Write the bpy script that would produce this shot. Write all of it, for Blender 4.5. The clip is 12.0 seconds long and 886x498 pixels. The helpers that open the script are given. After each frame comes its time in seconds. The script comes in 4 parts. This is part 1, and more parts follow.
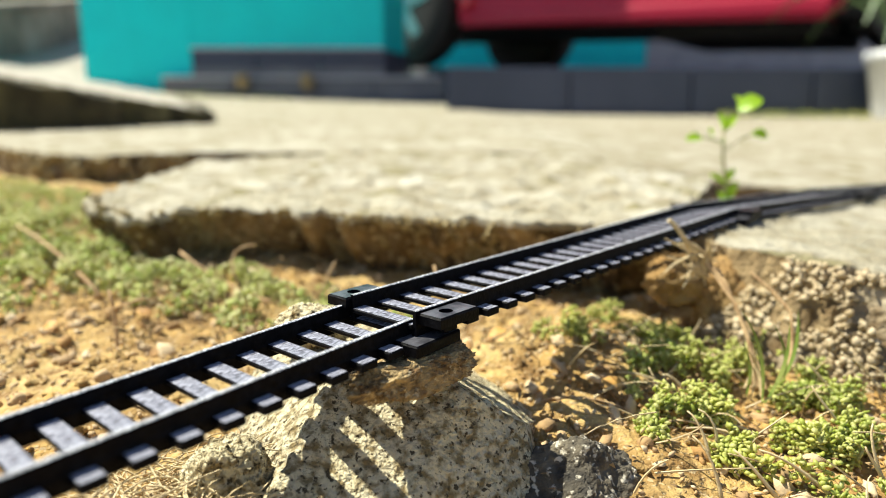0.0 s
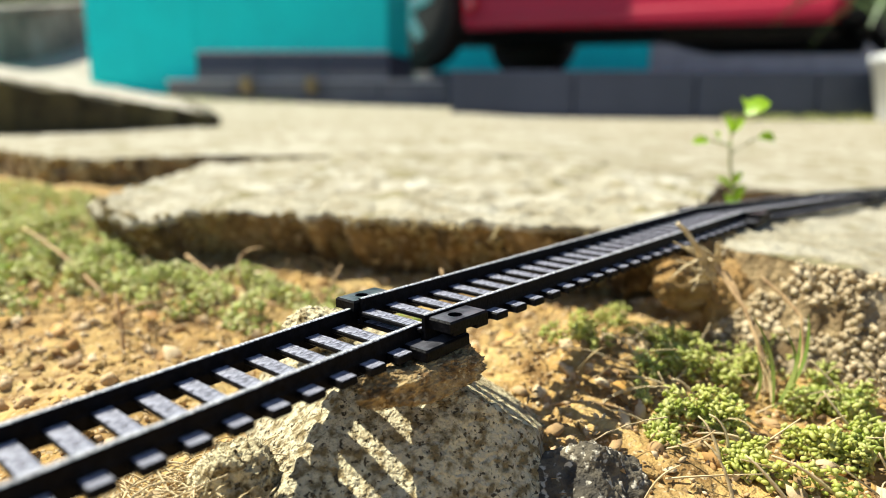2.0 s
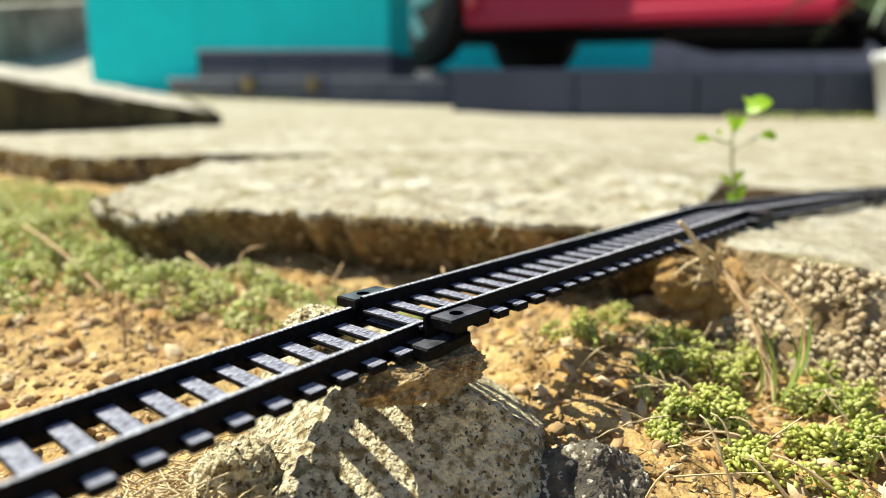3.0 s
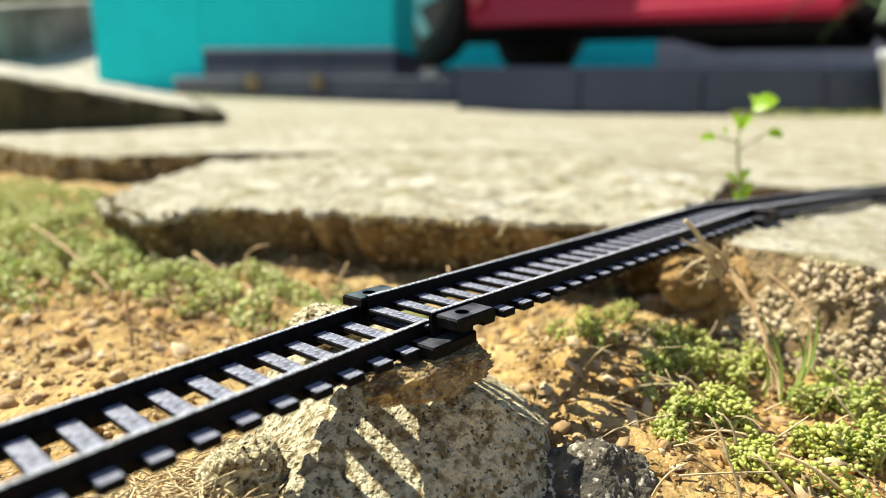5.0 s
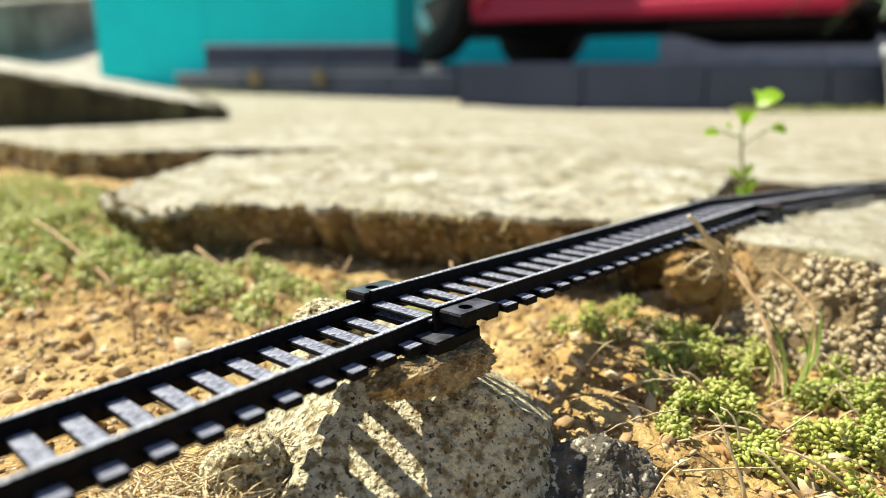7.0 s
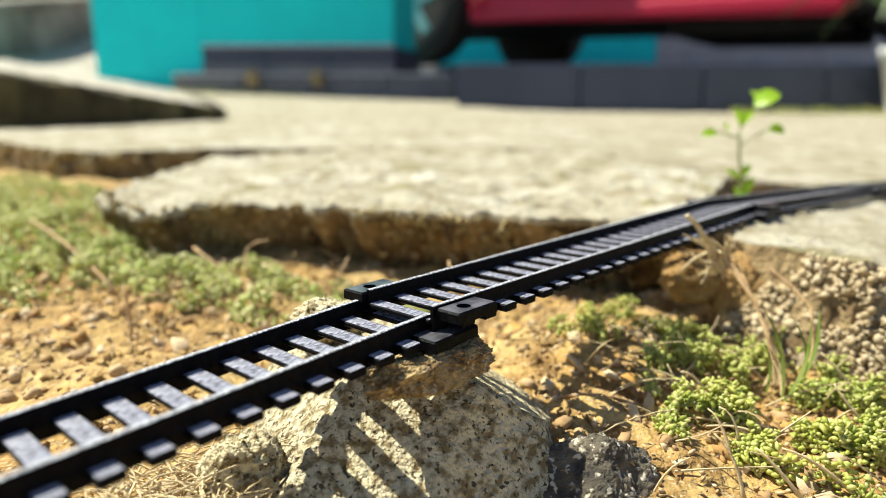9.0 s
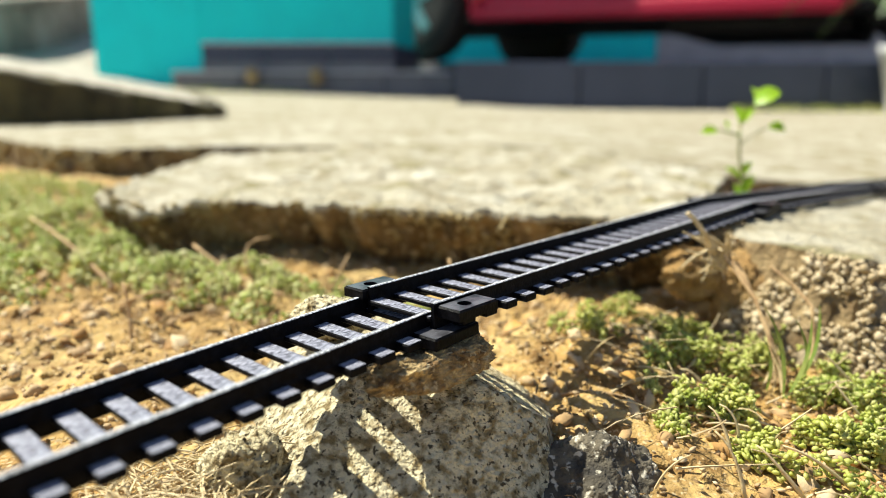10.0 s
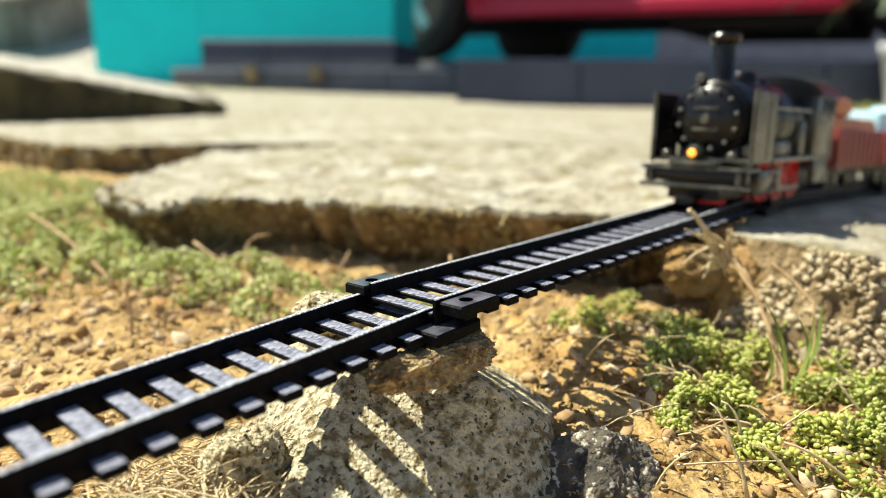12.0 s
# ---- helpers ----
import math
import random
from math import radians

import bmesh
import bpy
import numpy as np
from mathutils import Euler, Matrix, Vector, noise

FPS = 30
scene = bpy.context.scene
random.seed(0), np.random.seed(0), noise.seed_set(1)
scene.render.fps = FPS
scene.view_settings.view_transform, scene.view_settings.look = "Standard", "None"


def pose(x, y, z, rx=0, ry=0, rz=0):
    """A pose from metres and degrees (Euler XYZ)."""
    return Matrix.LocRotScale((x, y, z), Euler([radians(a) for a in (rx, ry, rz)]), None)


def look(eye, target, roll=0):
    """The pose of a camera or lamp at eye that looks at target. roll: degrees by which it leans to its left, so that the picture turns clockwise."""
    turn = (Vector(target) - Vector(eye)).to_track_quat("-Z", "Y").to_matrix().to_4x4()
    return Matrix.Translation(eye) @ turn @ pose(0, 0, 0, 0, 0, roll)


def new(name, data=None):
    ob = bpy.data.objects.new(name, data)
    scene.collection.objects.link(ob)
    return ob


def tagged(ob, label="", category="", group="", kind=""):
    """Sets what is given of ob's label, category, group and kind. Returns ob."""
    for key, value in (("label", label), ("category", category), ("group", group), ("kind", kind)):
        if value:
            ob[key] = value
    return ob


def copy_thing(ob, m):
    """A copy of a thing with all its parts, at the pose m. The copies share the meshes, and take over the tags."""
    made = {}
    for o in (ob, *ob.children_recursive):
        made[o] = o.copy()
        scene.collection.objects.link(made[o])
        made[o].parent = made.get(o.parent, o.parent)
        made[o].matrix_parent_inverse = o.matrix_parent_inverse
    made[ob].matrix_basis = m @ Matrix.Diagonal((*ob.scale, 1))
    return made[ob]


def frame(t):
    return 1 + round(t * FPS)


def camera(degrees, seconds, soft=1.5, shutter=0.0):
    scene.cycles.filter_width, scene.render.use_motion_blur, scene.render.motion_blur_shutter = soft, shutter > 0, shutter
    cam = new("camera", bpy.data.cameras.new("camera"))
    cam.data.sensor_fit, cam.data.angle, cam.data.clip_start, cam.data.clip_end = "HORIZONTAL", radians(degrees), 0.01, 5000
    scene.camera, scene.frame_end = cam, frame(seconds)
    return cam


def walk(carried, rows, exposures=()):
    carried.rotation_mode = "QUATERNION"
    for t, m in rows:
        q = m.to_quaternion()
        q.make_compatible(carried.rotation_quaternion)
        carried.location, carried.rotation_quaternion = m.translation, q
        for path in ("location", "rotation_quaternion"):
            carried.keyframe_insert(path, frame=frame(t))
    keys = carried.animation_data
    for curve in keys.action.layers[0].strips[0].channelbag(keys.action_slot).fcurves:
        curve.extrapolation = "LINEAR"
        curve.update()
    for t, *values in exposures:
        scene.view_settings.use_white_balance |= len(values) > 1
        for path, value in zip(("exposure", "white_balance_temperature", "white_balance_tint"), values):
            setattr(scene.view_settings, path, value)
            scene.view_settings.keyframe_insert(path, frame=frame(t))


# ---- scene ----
cam = camera(66.316, 12.0, 0.7)
cam.data.dof.use_dof = True
cam.data.dof.focus_distance = 0.152
cam.data.dof.aperture_fstop = 9.0
walk(cam, [
    (0.0, pose(0.00210, -0.00183, 0.15115, 79.050, -0.020, -0.744)),
    (0.5, pose(0.00188, -0.00155, 0.15097, 79.139, -0.013, -0.772)),
    (1.0, pose(0.00086, -0.00079, 0.15064, 79.304, -0.002, -0.740)),
    (1.5, pose(0.00041, -0.00043, 0.15076, 79.297, -0.069, -0.635)),
    (2.0, pose(0.00088, -0.00078, 0.15096, 79.319, -0.030, -0.445)),
    (2.5, pose(0.00077, -0.00068, 0.15080, 79.308, -0.074, -0.405)),
    (3.0, pose(0.00088, -0.00075, 0.15091, 79.206, -0.014, -0.336)),
    (5.0, pose(0.00069, -0.00088, 0.15107, 79.068, 0.093, 0.059)),
    (5.5, pose(0.00049, -0.00073, 0.15087, 79.042, 0.083, 0.062)),
    (6.0, pose(0.00045, -0.00059, 0.15078, 78.869, 0.065, 0.135)),
    (6.5, pose(0.00082, -0.00086, 0.15083, 78.802, 0.130, 0.226)),
    (7.0, pose(0.00041, -0.00061, 0.15078, 78.727, 0.097, 0.237)),
    (9.0, pose(0.00027, -0.00016, 0.15018, 78.818, 0.024, 0.038)),
    (9.5, pose(0.00038, -0.00019, 0.15021, 78.752, 0.007, -0.001)),
    (10.0, pose(0.00000, 0.00000, 0.15000, 78.644, 0.000, 0.000)),
    (10.5, pose(0.00010, -0.00005, 0.14976, 78.564, 0.031, 0.019)),
    (11.0, pose(-0.00007, 0.00009, 0.14963, 78.451, 0.027, 0.013)),
    (11.5, pose(-0.00002, -0.00000, 0.14992, 78.366, -0.027, -0.006)),
    (12.0, pose(-0.00042, 0.00021, 0.14964, 78.451, -0.049, -0.017)),
])

# ---- light ----
TO_SUN = Vector((-0.504, 0.164, 0.848)).normalized()
sun_data = bpy.data.lights.new("sun", "SUN")
sun_data.energy, sun_data.angle, sun_data.color = 5.0, radians(0.53), (1.0, 0.975, 0.81)
sun = new("sun", sun_data)
sun.matrix_world = look(TO_SUN * 20, (0, 0, 0))
world = bpy.data.worlds.new("world")
scene.world = world
world.use_nodes = True
wt = world.node_tree
sky = wt.nodes.new("ShaderNodeTexSky")
sky.sky_type, sky.sun_disc = "NISHITA", False
sky.sun_elevation = math.asin(TO_SUN.z)
sky.sun_rotation = math.atan2(TO_SUN.x, TO_SUN.y)
wt.links.new(sky.outputs[0], wt.nodes["Background"].inputs[0])
wt.nodes["Background"].inputs[1].default_value = 0.076
scene.view_settings.exposure = 0.74


# ---- materials ----
def mat(name, base, rough=0.6, metal=0.0, mix=None, scale=50.0, mix2=None, scale2=8.0, bump=0.3, bump_scale=200.0,
        dist=0.001, lo=0.4, hi=0.65, emit=None, clear=0.0, speck=None, speck_scale=400.0, spec=0.5, island=None, stretch=None, thin=0.0):
    """Base colour, a second colour in fine noise, a third in coarse noise, dark or light specks, and fine relief."""
    m = bpy.data.materials.new(name)
    m.use_nodes = True
    nt = m.node_tree
    b = nt.nodes["Principled BSDF"]
    tc = nt.nodes.new("ShaderNodeTexCoord")
    place = tc.outputs["Object"]
    if stretch:
        mp = nt.nodes.new("ShaderNodeMapping")
        mp.inputs["Scale"].default_value = stretch
        nt.links.new(place, mp.inputs["Vector"])
        place = mp.outputs[0]
    b.inputs["Roughness"].default_value, b.inputs["Metallic"].default_value = rough, metal
    b.inputs["Specular IOR Level"].default_value = spec
    b.inputs["Coat Weight"].default_value = clear
    col = nt.nodes.new("ShaderNodeRGB")
    col.outputs[0].default_value = (*base, 1)
    out = col.outputs[0]

    def layer(out, colour, sc, a, z, detail):
        n = nt.nodes.new("ShaderNodeTexNoise")
        n.inputs["Scale"].default_value, n.inputs["Detail"].default_value = sc, detail
        nt.links.new(place, n.inputs["Vector"])
        r = nt.nodes.new("ShaderNodeMapRange")
        r.inputs["From Min"].default_value, r.inputs["From Max"].default_value = a, z
        nt.links.new(n.outputs["Fac"], r.inputs["Value"])
        x = nt.nodes.new("ShaderNodeMix")
        x.data_type = "RGBA"
        nt.links.new(r.outputs[0], x.inputs["Factor"])
        nt.links.new(out, x.inputs["A"])
        x.inputs["B"].default_value = (*colour, 1)
        return x.outputs["Result"]
    if mix2:
        out = layer(out, mix2, scale2, lo, hi, 3)
    if mix:
        out = layer(out, mix, scale, lo, hi, 6)
    if speck:
        out = layer(out, speck, speck_scale, 0.58, 0.66, 2)
    if island:
        g = nt.nodes.new("ShaderNodeNewGeometry")
        x = nt.nodes.new("ShaderNodeMix")
        x.data_type = "RGBA"
        nt.links.new(g.outputs["Random Per Island"], x.inputs["Factor"])
        nt.links.new(out, x.inputs["A"])
        x.inputs["B"].default_value = (*island, 1)
        out = x.outputs["Result"]
    nt.links.new(out, b.inputs["Base Color"])
    if bump:
        n = nt.nodes.new("ShaderNodeTexNoise")
        n.inputs["Scale"].default_value, n.inputs["Detail"].default_value = bump_scale, 6
        nt.links.new(place, n.inputs["Vector"])
        k = nt.nodes.new("ShaderNodeBump")
        k.inputs["Strength"].default_value, k.inputs["Distance"].default_value = bump, dist
        nt.links.new(n.outputs["Fac"], k.inputs["Height"])
        nt.links.new(k.outputs[0], b.inputs["Normal"])
    if thin:
        tr = nt.nodes.new("ShaderNodeBsdfTranslucent")
        nt.links.new(out, tr.inputs["Color"])
        ms = nt.nodes.new("ShaderNodeMixShader")
        ms.inputs[0].default_value = thin
        nt.links.new(b.outputs[0], ms.inputs[1])
        nt.links.new(tr.outputs[0], ms.inputs[2])
        nt.links.new(ms.outputs[0], nt.nodes["Material Output"].inputs["Surface"])
    if emit:
        b.inputs["Emission Color"].default_value, b.inputs["Emission Strength"].default_value = (*emit[0], 1), emit[1]
    return m


M_SOIL = mat("soil", (0.50, 0.30, 0.088), 0.85, mix=(0.23, 0.125, 0.033), scale=110, mix2=(0.60, 0.44, 0.18), scale2=14,
             bump=1.0, bump_scale=450, dist=0.0025, speck=(0.52, 0.38, 0.2), speck_scale=700)
M_CONCRETE = mat("concrete", (0.36, 0.325, 0.235), 0.85, mix=(0.25, 0.21, 0.13), scale=60, mix2=(0.50, 0.47, 0.385), scale2=9,
                 bump=0.9, bump_scale=300, dist=0.002, speck=(0.22, 0.19, 0.095), speck_scale=30)
# brown dirty break, darkened further to carry the shade on the slab faces
M_BROKEN = mat("broken_concrete_shaded", (0.19, 0.115, 0.038), 0.8, mix=(0.05, 0.030, 0.010), scale=60, mix2=(0.30, 0.21, 0.10), scale2=16,
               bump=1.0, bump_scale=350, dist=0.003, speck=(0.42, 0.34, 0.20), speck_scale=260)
# driveway edge: moss colour, darkened to stand for the face's shade
M_MOSSY_SHADE = mat("mossy_shaded_edge", (0.085, 0.068, 0.028), 0.9, mix=(0.035, 0.028, 0.012), scale=25, mix2=(0.12, 0.105, 0.045), scale2=7, bump=1.0, bump_scale=120, dist=0.006)
M_AGGREGATE = mat("aggregate_concrete", (0.36, 0.26, 0.13), 0.9, mix=(0.15, 0.095, 0.04), scale=120, mix2=(0.54, 0.49, 0.38), scale2=22,
                  bump=1.0, bump_scale=300, dist=0.003)
M_DRIVE = mat("driveway_concrete", (0.45, 0.41, 0.335), 0.85, mix=(0.34, 0.30, 0.235), scale=9, mix2=(0.53, 0.49, 0.42), scale2=2,
              bump=0.5, bump_scale=120, dist=0.003)
M_ROCK = mat("speckled_rock", (0.80, 0.70, 0.45), 0.85, mix=(0.28, 0.205, 0.09), scale=420, mix2=(0.72, 0.63, 0.42), scale2=60, lo=0.45, hi=0.62,
             bump=1.0, bump_scale=800, dist=0.003, speck=(0.09, 0.065, 0.03), speck_scale=900)
M_ROCK_BROWN = mat("brown_rock", (0.58, 0.42, 0.20), 0.9, mix=(0.18, 0.10, 0.035), scale=300, mix2=(0.46, 0.34, 0.17), scale2=70,
                   bump=1.0, bump_scale=900, dist=0.0025, speck=(0.62, 0.50, 0.30), speck_scale=800)
M_ROCK_DARK = mat("dark_rock", (0.11, 0.092, 0.065), 0.85, mix=(0.035, 0.030, 0.024), scale=200, mix2=(0.20, 0.165, 0.11), scale2=60,
                  bump=1.0, bump_scale=700, dist=0.0015, speck=(0.55, 0.50, 0.40), speck_scale=480)
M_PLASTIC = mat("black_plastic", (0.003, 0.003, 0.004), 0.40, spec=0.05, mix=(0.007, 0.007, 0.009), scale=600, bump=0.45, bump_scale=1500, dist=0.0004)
# sleeper tops: scuff streaks, with the sky's bluish glare put into the colour
M_SCUFF_GLARE = mat("scuffed_glare_plastic", (0.06, 0.06, 0.085), 0.42, mix=(0.46, 0.47, 0.57), scale=1900, lo=0.36, hi=0.62, bump=1.0, bump_scale=2200, dist=0.0007, stretch=(0.35, 1, 1))
# pad and tab tops: reflected sheen painted as grey over the black plastic
M_SHEEN = mat("tab_top_sheen", (0.035, 0.035, 0.042), 0.30, mix=(0.13, 0.13, 0.15), scale=260, lo=0.4, hi=0.65, bump=0.4, bump_scale=900, dist=0.0004)
# rail tops are paler than the rail sides, with near-white speckle
M_RAIL_TOP = mat("pale_speckled_rail_top", (0.22, 0.22, 0.25), 0.4, mix=(0.85, 0.86, 0.90), scale=1500, lo=0.42, hi=0.60, bump=1.0, bump_scale=2200, dist=0.0007)
M_CLAY = mat("brown_clay", (0.36, 0.21, 0.07), 0.9, mix=(0.20, 0.11, 0.035), scale=120, mix2=(0.46, 0.31, 0.13), scale2=40, bump=1.0, bump_scale=500, dist=0.002)
M_PEBBLE = mat("pebbles", (0.40, 0.22, 0.07), 0.85, mix=(0.26, 0.14, 0.05), scale=120, bump=0.6, bump_scale=900, dist=0.0005, island=(0.68, 0.54, 0.34))
M_LITTER = mat("litter", (0.16, 0.085, 0.03), 0.8, mix=(0.30, 0.17, 0.06), scale=90, bump=0, island=(0.46, 0.31, 0.14))
M_STONES = mat("aggregate_stones", (0.24, 0.165, 0.075), 0.85, mix=(0.50, 0.39, 0.23), scale=30, bump=0.6, bump_scale=700, dist=0.0006, island=(0.58, 0.48, 0.32))
M_FACE = mat("brown_face_stones", (0.15, 0.10, 0.035), 0.75, mix=(0.26, 0.19, 0.07), scale=60, bump=0.5, bump_scale=500, dist=0.0008, island=(0.38, 0.31, 0.16))
M_MOSS = mat("moss_leaves", (0.32, 0.42, 0.045), 0.42, mix=(0.60, 0.63, 0.12), scale=45, bump=0, island=(0.72, 0.71, 0.28), thin=0.4)
M_MOSS_OLIVE = mat("olive_moss_leaves", (0.38, 0.50, 0.07), 0.5, mix=(0.64, 0.67, 0.20), scale=40, bump=0, island=(0.78, 0.74, 0.40), thin=0.35)
M_LEAF = mat("seedling_leaf", (0.36, 0.62, 0.03), 0.4, mix=(0.48, 0.68, 0.06), scale=150, bump=0, thin=0.5)
M_STEM = mat("green_stem", (0.22, 0.30, 0.08), 0.5, bump=0, mix=(0.32, 0.26, 0.12), scale=200)
M_STRAW = mat("dry_straw", (0.70, 0.57, 0.32), 0.7, mix=(0.46, 0.33, 0.16), scale=200, bump=0.3, bump_scale=900, island=(0.62, 0.50, 0.31))
M_TWIG = mat("dry_twig", (0.50, 0.34, 0.17), 0.75, mix=(0.34, 0.20, 0.09), scale=250, bump=0.4, bump_scale=800)
M_GRASS = mat("grass_blade", (0.19, 0.28, 0.05), 0.45, mix=(0.34, 0.37, 0.11), scale=120, bump=0, thin=0.35)
M_DEADLEAF = mat("dead_leaf", (0.62, 0.34, 0.07), 0.6, mix=(0.45, 0.22, 0.05), scale=200, bump=0.4, bump_scale=500)
M_TEAL = mat("teal_paint", (0.012, 0.74, 0.76), 0.55, spec=0.15, mix=(0.014, 0.70, 0.72), scale=6, bump=0.15, bump_scale=60, dist=0.002)
M_TILE = mat("dark_tile", (0.036, 0.048, 0.085), 0.4, mix=(0.046, 0.058, 0.10), scale=8, bump=0.05, bump_scale=40)
M_TILE_LIGHT = mat("grey_tile", (0.15, 0.15, 0.17), 0.4, mix=(0.19, 0.19, 0.20), scale=9, bump=0.05, bump_scale=40)
M_GROUT = mat("grout", (0.10, 0.10, 0.115), 0.8, mix=(0.13, 0.13, 0.14), scale=40, bump=0.2)
M_OLDWALL = mat("weathered_wall", (0.27, 0.24, 0.19), 0.9, mix=(0.14, 0.125, 0.10), scale=5, mix2=(0.34, 0.31, 0.26), scale2=1.5, bump=0.4, bump_scale=60, dist=0.003)
M_RED = mat("red_car_paint", (0.42, 0.011, 0.042), 0.36, spec=0.3, clear=0.1, mix=(0.39, 0.010, 0.038), scale=3, bump=0)
M_RUBBER = mat("tyre_rubber", (0.014, 0.014, 0.015), 0.75, mix=(0.022, 0.022, 0.022), scale=30, bump=0.2, bump_scale=80)
M_UNDER = mat("car_underside", (0.012, 0.012, 0.012), 0.7, mix=(0.02, 0.02, 0.02), scale=8, bump=0.2, bump_scale=30)
M_RIM = mat("alloy_rim", (0.55, 0.56, 0.58), 0.3, metal=0.9, bump=0)
M_GLASS = mat("car_glass", (0.02, 0.025, 0.03), 0.05, bump=0)
M_LAMP = mat("red_reflector", (0.55, 0.02, 0.03), 0.15, bump=0, clear=1.0)
M_WHITE = mat("white_pot", (0.72, 0.73, 0.74), 0.4, mix=(0.64, 0.65, 0.66), scale=8, bump=0.1, bump_scale=40)
M_FOLIAGE = mat("pot_foliage", (0.06, 0.12, 0.03), 0.5, mix=(0.10, 0.16, 0.05), scale=20, bump=0)
M_HEDGE = mat("hedge_leaf", (0.14, 0.24, 0.035), 0.5, mix=(0.22, 0.32, 0.06), scale=6, bump=0, island=(0.08, 0.15, 0.03))
M_PALE = mat("pale_grey_wall", (0.44, 0.44, 0.46), 0.7, mix=(0.36, 0.36, 0.38), scale=6, bump=0.2, bump_scale=50)
M_TAN = mat("tan_stone", (0.42, 0.31, 0.15), 0.8, mix=(0.30, 0.21, 0.10), scale=30, bump=0.5, bump_scale=60)
M_LOCO = mat("black_loco_plastic", (0.003, 0.003, 0.0035), 0.27, spec=0.35, mix=(0.007, 0.007, 0.008), scale=300, bump=0.10, bump_scale=900, dist=0.0004)
# black plastic greyed by dust and by bounced light put into the colour
M_LOCO_LIT = mat("dusty_lit_plastic", (0.035, 0.035, 0.029), 0.24, mix=(0.10, 0.098, 0.078), scale=140, bump=0.2, bump_scale=700, dist=0.0004)
M_LOCO_RED = mat("red_plastic", (0.72, 0.018, 0.02), 0.35, mix=(0.45, 0.01, 0.015), scale=120, bump=0.05, bump_scale=400)
M_STEEL = mat("grey_rod", (0.30, 0.29, 0.27), 0.4, metal=0.6, mix=(0.22, 0.21, 0.19), scale=200, bump=0.1)
M_HEADLAMP = mat("glowing_headlamp", (0.9, 0.5, 0.1), 0.3, bump=0, emit=((1.0, 0.33, 0.02), 1.6))
M_WAGON = mat("red_wagon_plastic", (0.30, 0.055, 0.04), 0.45, mix=(0.24, 0.04, 0.03), scale=120, bump=0.1, bump_scale=400)
M_ORANGE = mat("orange_brown_plastic", (0.50, 0.16, 0.055), 0.5, mix=(0.42, 0.12, 0.04), scale=120, bump=0.1, bump_scale=400)
M_PALEBLUE = mat("pale_blue_plastic", (0.42, 0.66, 0.74), 0.4, mix=(0.50, 0.72, 0.78), scale=90, bump=0.05, bump_scale=400)


# ---- mesh helpers ----
def smooth(bm, angle=40):
    for f in bm.faces:
        f.smooth = True
    for e in bm.edges:
        if len(e.link_faces) == 2 and e.calc_face_angle(0) > radians(angle):
            e.smooth = False


def part(name, bm, material, parent=None, label="", m=None):
    me = bpy.data.meshes.new(name)
    bm.to_mesh(me)
    bm.free()
    for k in (material if isinstance(material, (list, tuple)) else [material]):
        me.materials.append(k)
    ob = new(name, me)
    if parent:
        ob.parent = parent
    if m is not None:
        ob.matrix_basis = m
    if label:
        tagged(ob, label)
    return ob


def thing(name, label, category, m=None, group="", kind=""):
    ob = new(name)
    if m is not None:
        ob.matrix_basis = m
    ob.empty_display_size = 0.01
    return tagged(ob, label, category, group, kind)


def box(bm, x0, x1, y0, y1, z0, z1, bev=0.0, m=None, seg=2):
    r = bmesh.ops.create_cube(bm, size=1.0)
    for v in r["verts"]:
        v.co = Vector((x0 + (v.co.x + .5) * (x1 - x0), y0 + (v.co.y + .5) * (y1 - y0), z0 + (v.co.z + .5) * (z1 - z0)))
    vs = r["verts"]
    if bev:
        es = list({e for v in vs for e in v.link_edges})
        out = bmesh.ops.bevel(bm, geom=es, offset=bev, segments=seg, affect="EDGES", profile=0.5)
        vs = list({v for f in out["faces"] for v in f.verts} | {v for v in vs if v.is_valid})
    if m is not None:
        bmesh.ops.transform(bm, matrix=m, verts=vs)
    return vs


def lathe(bm, profile, n=32, m=None):
    """Turns (radius, height) pairs about z."""
    rings, made = [], []
    for r, z in profile:
        ring = [bm.verts.new((r * math.cos(2 * math.pi * i / n), r * math.sin(2 * math.pi * i / n), z)) for i in range(n)]
        rings.append(ring)
        made += ring
    for a, b in zip(rings, rings[1:]):
        for i in range(n):
            bm.faces.new((a[i], a[(i + 1) % n], b[(i + 1) % n], b[i]))
    bm.faces.new(rings[0][::-1])
    bm.faces.new(rings[-1])
    if m is not None:
        bmesh.ops.transform(bm, matrix=m, verts=made)
    return made


def prism(bm, pts, z0, z1):
    """An upright prism; z1 may be a function of x and y."""
    top = z1 if callable(z1) else (lambda x, y: z1)
    a = [bm.verts.new((x, y, z0)) for x, y in pts]
    b = [bm.verts.new((x, y, top(x, y))) for x, y in pts]
    n = len(pts)
    bm.faces.new(a[::-1])
    bm.faces.new(b)
    for i in range(n):
        bm.faces.new((a[i], a[(i + 1) % n], b[(i + 1) % n], b[i]))


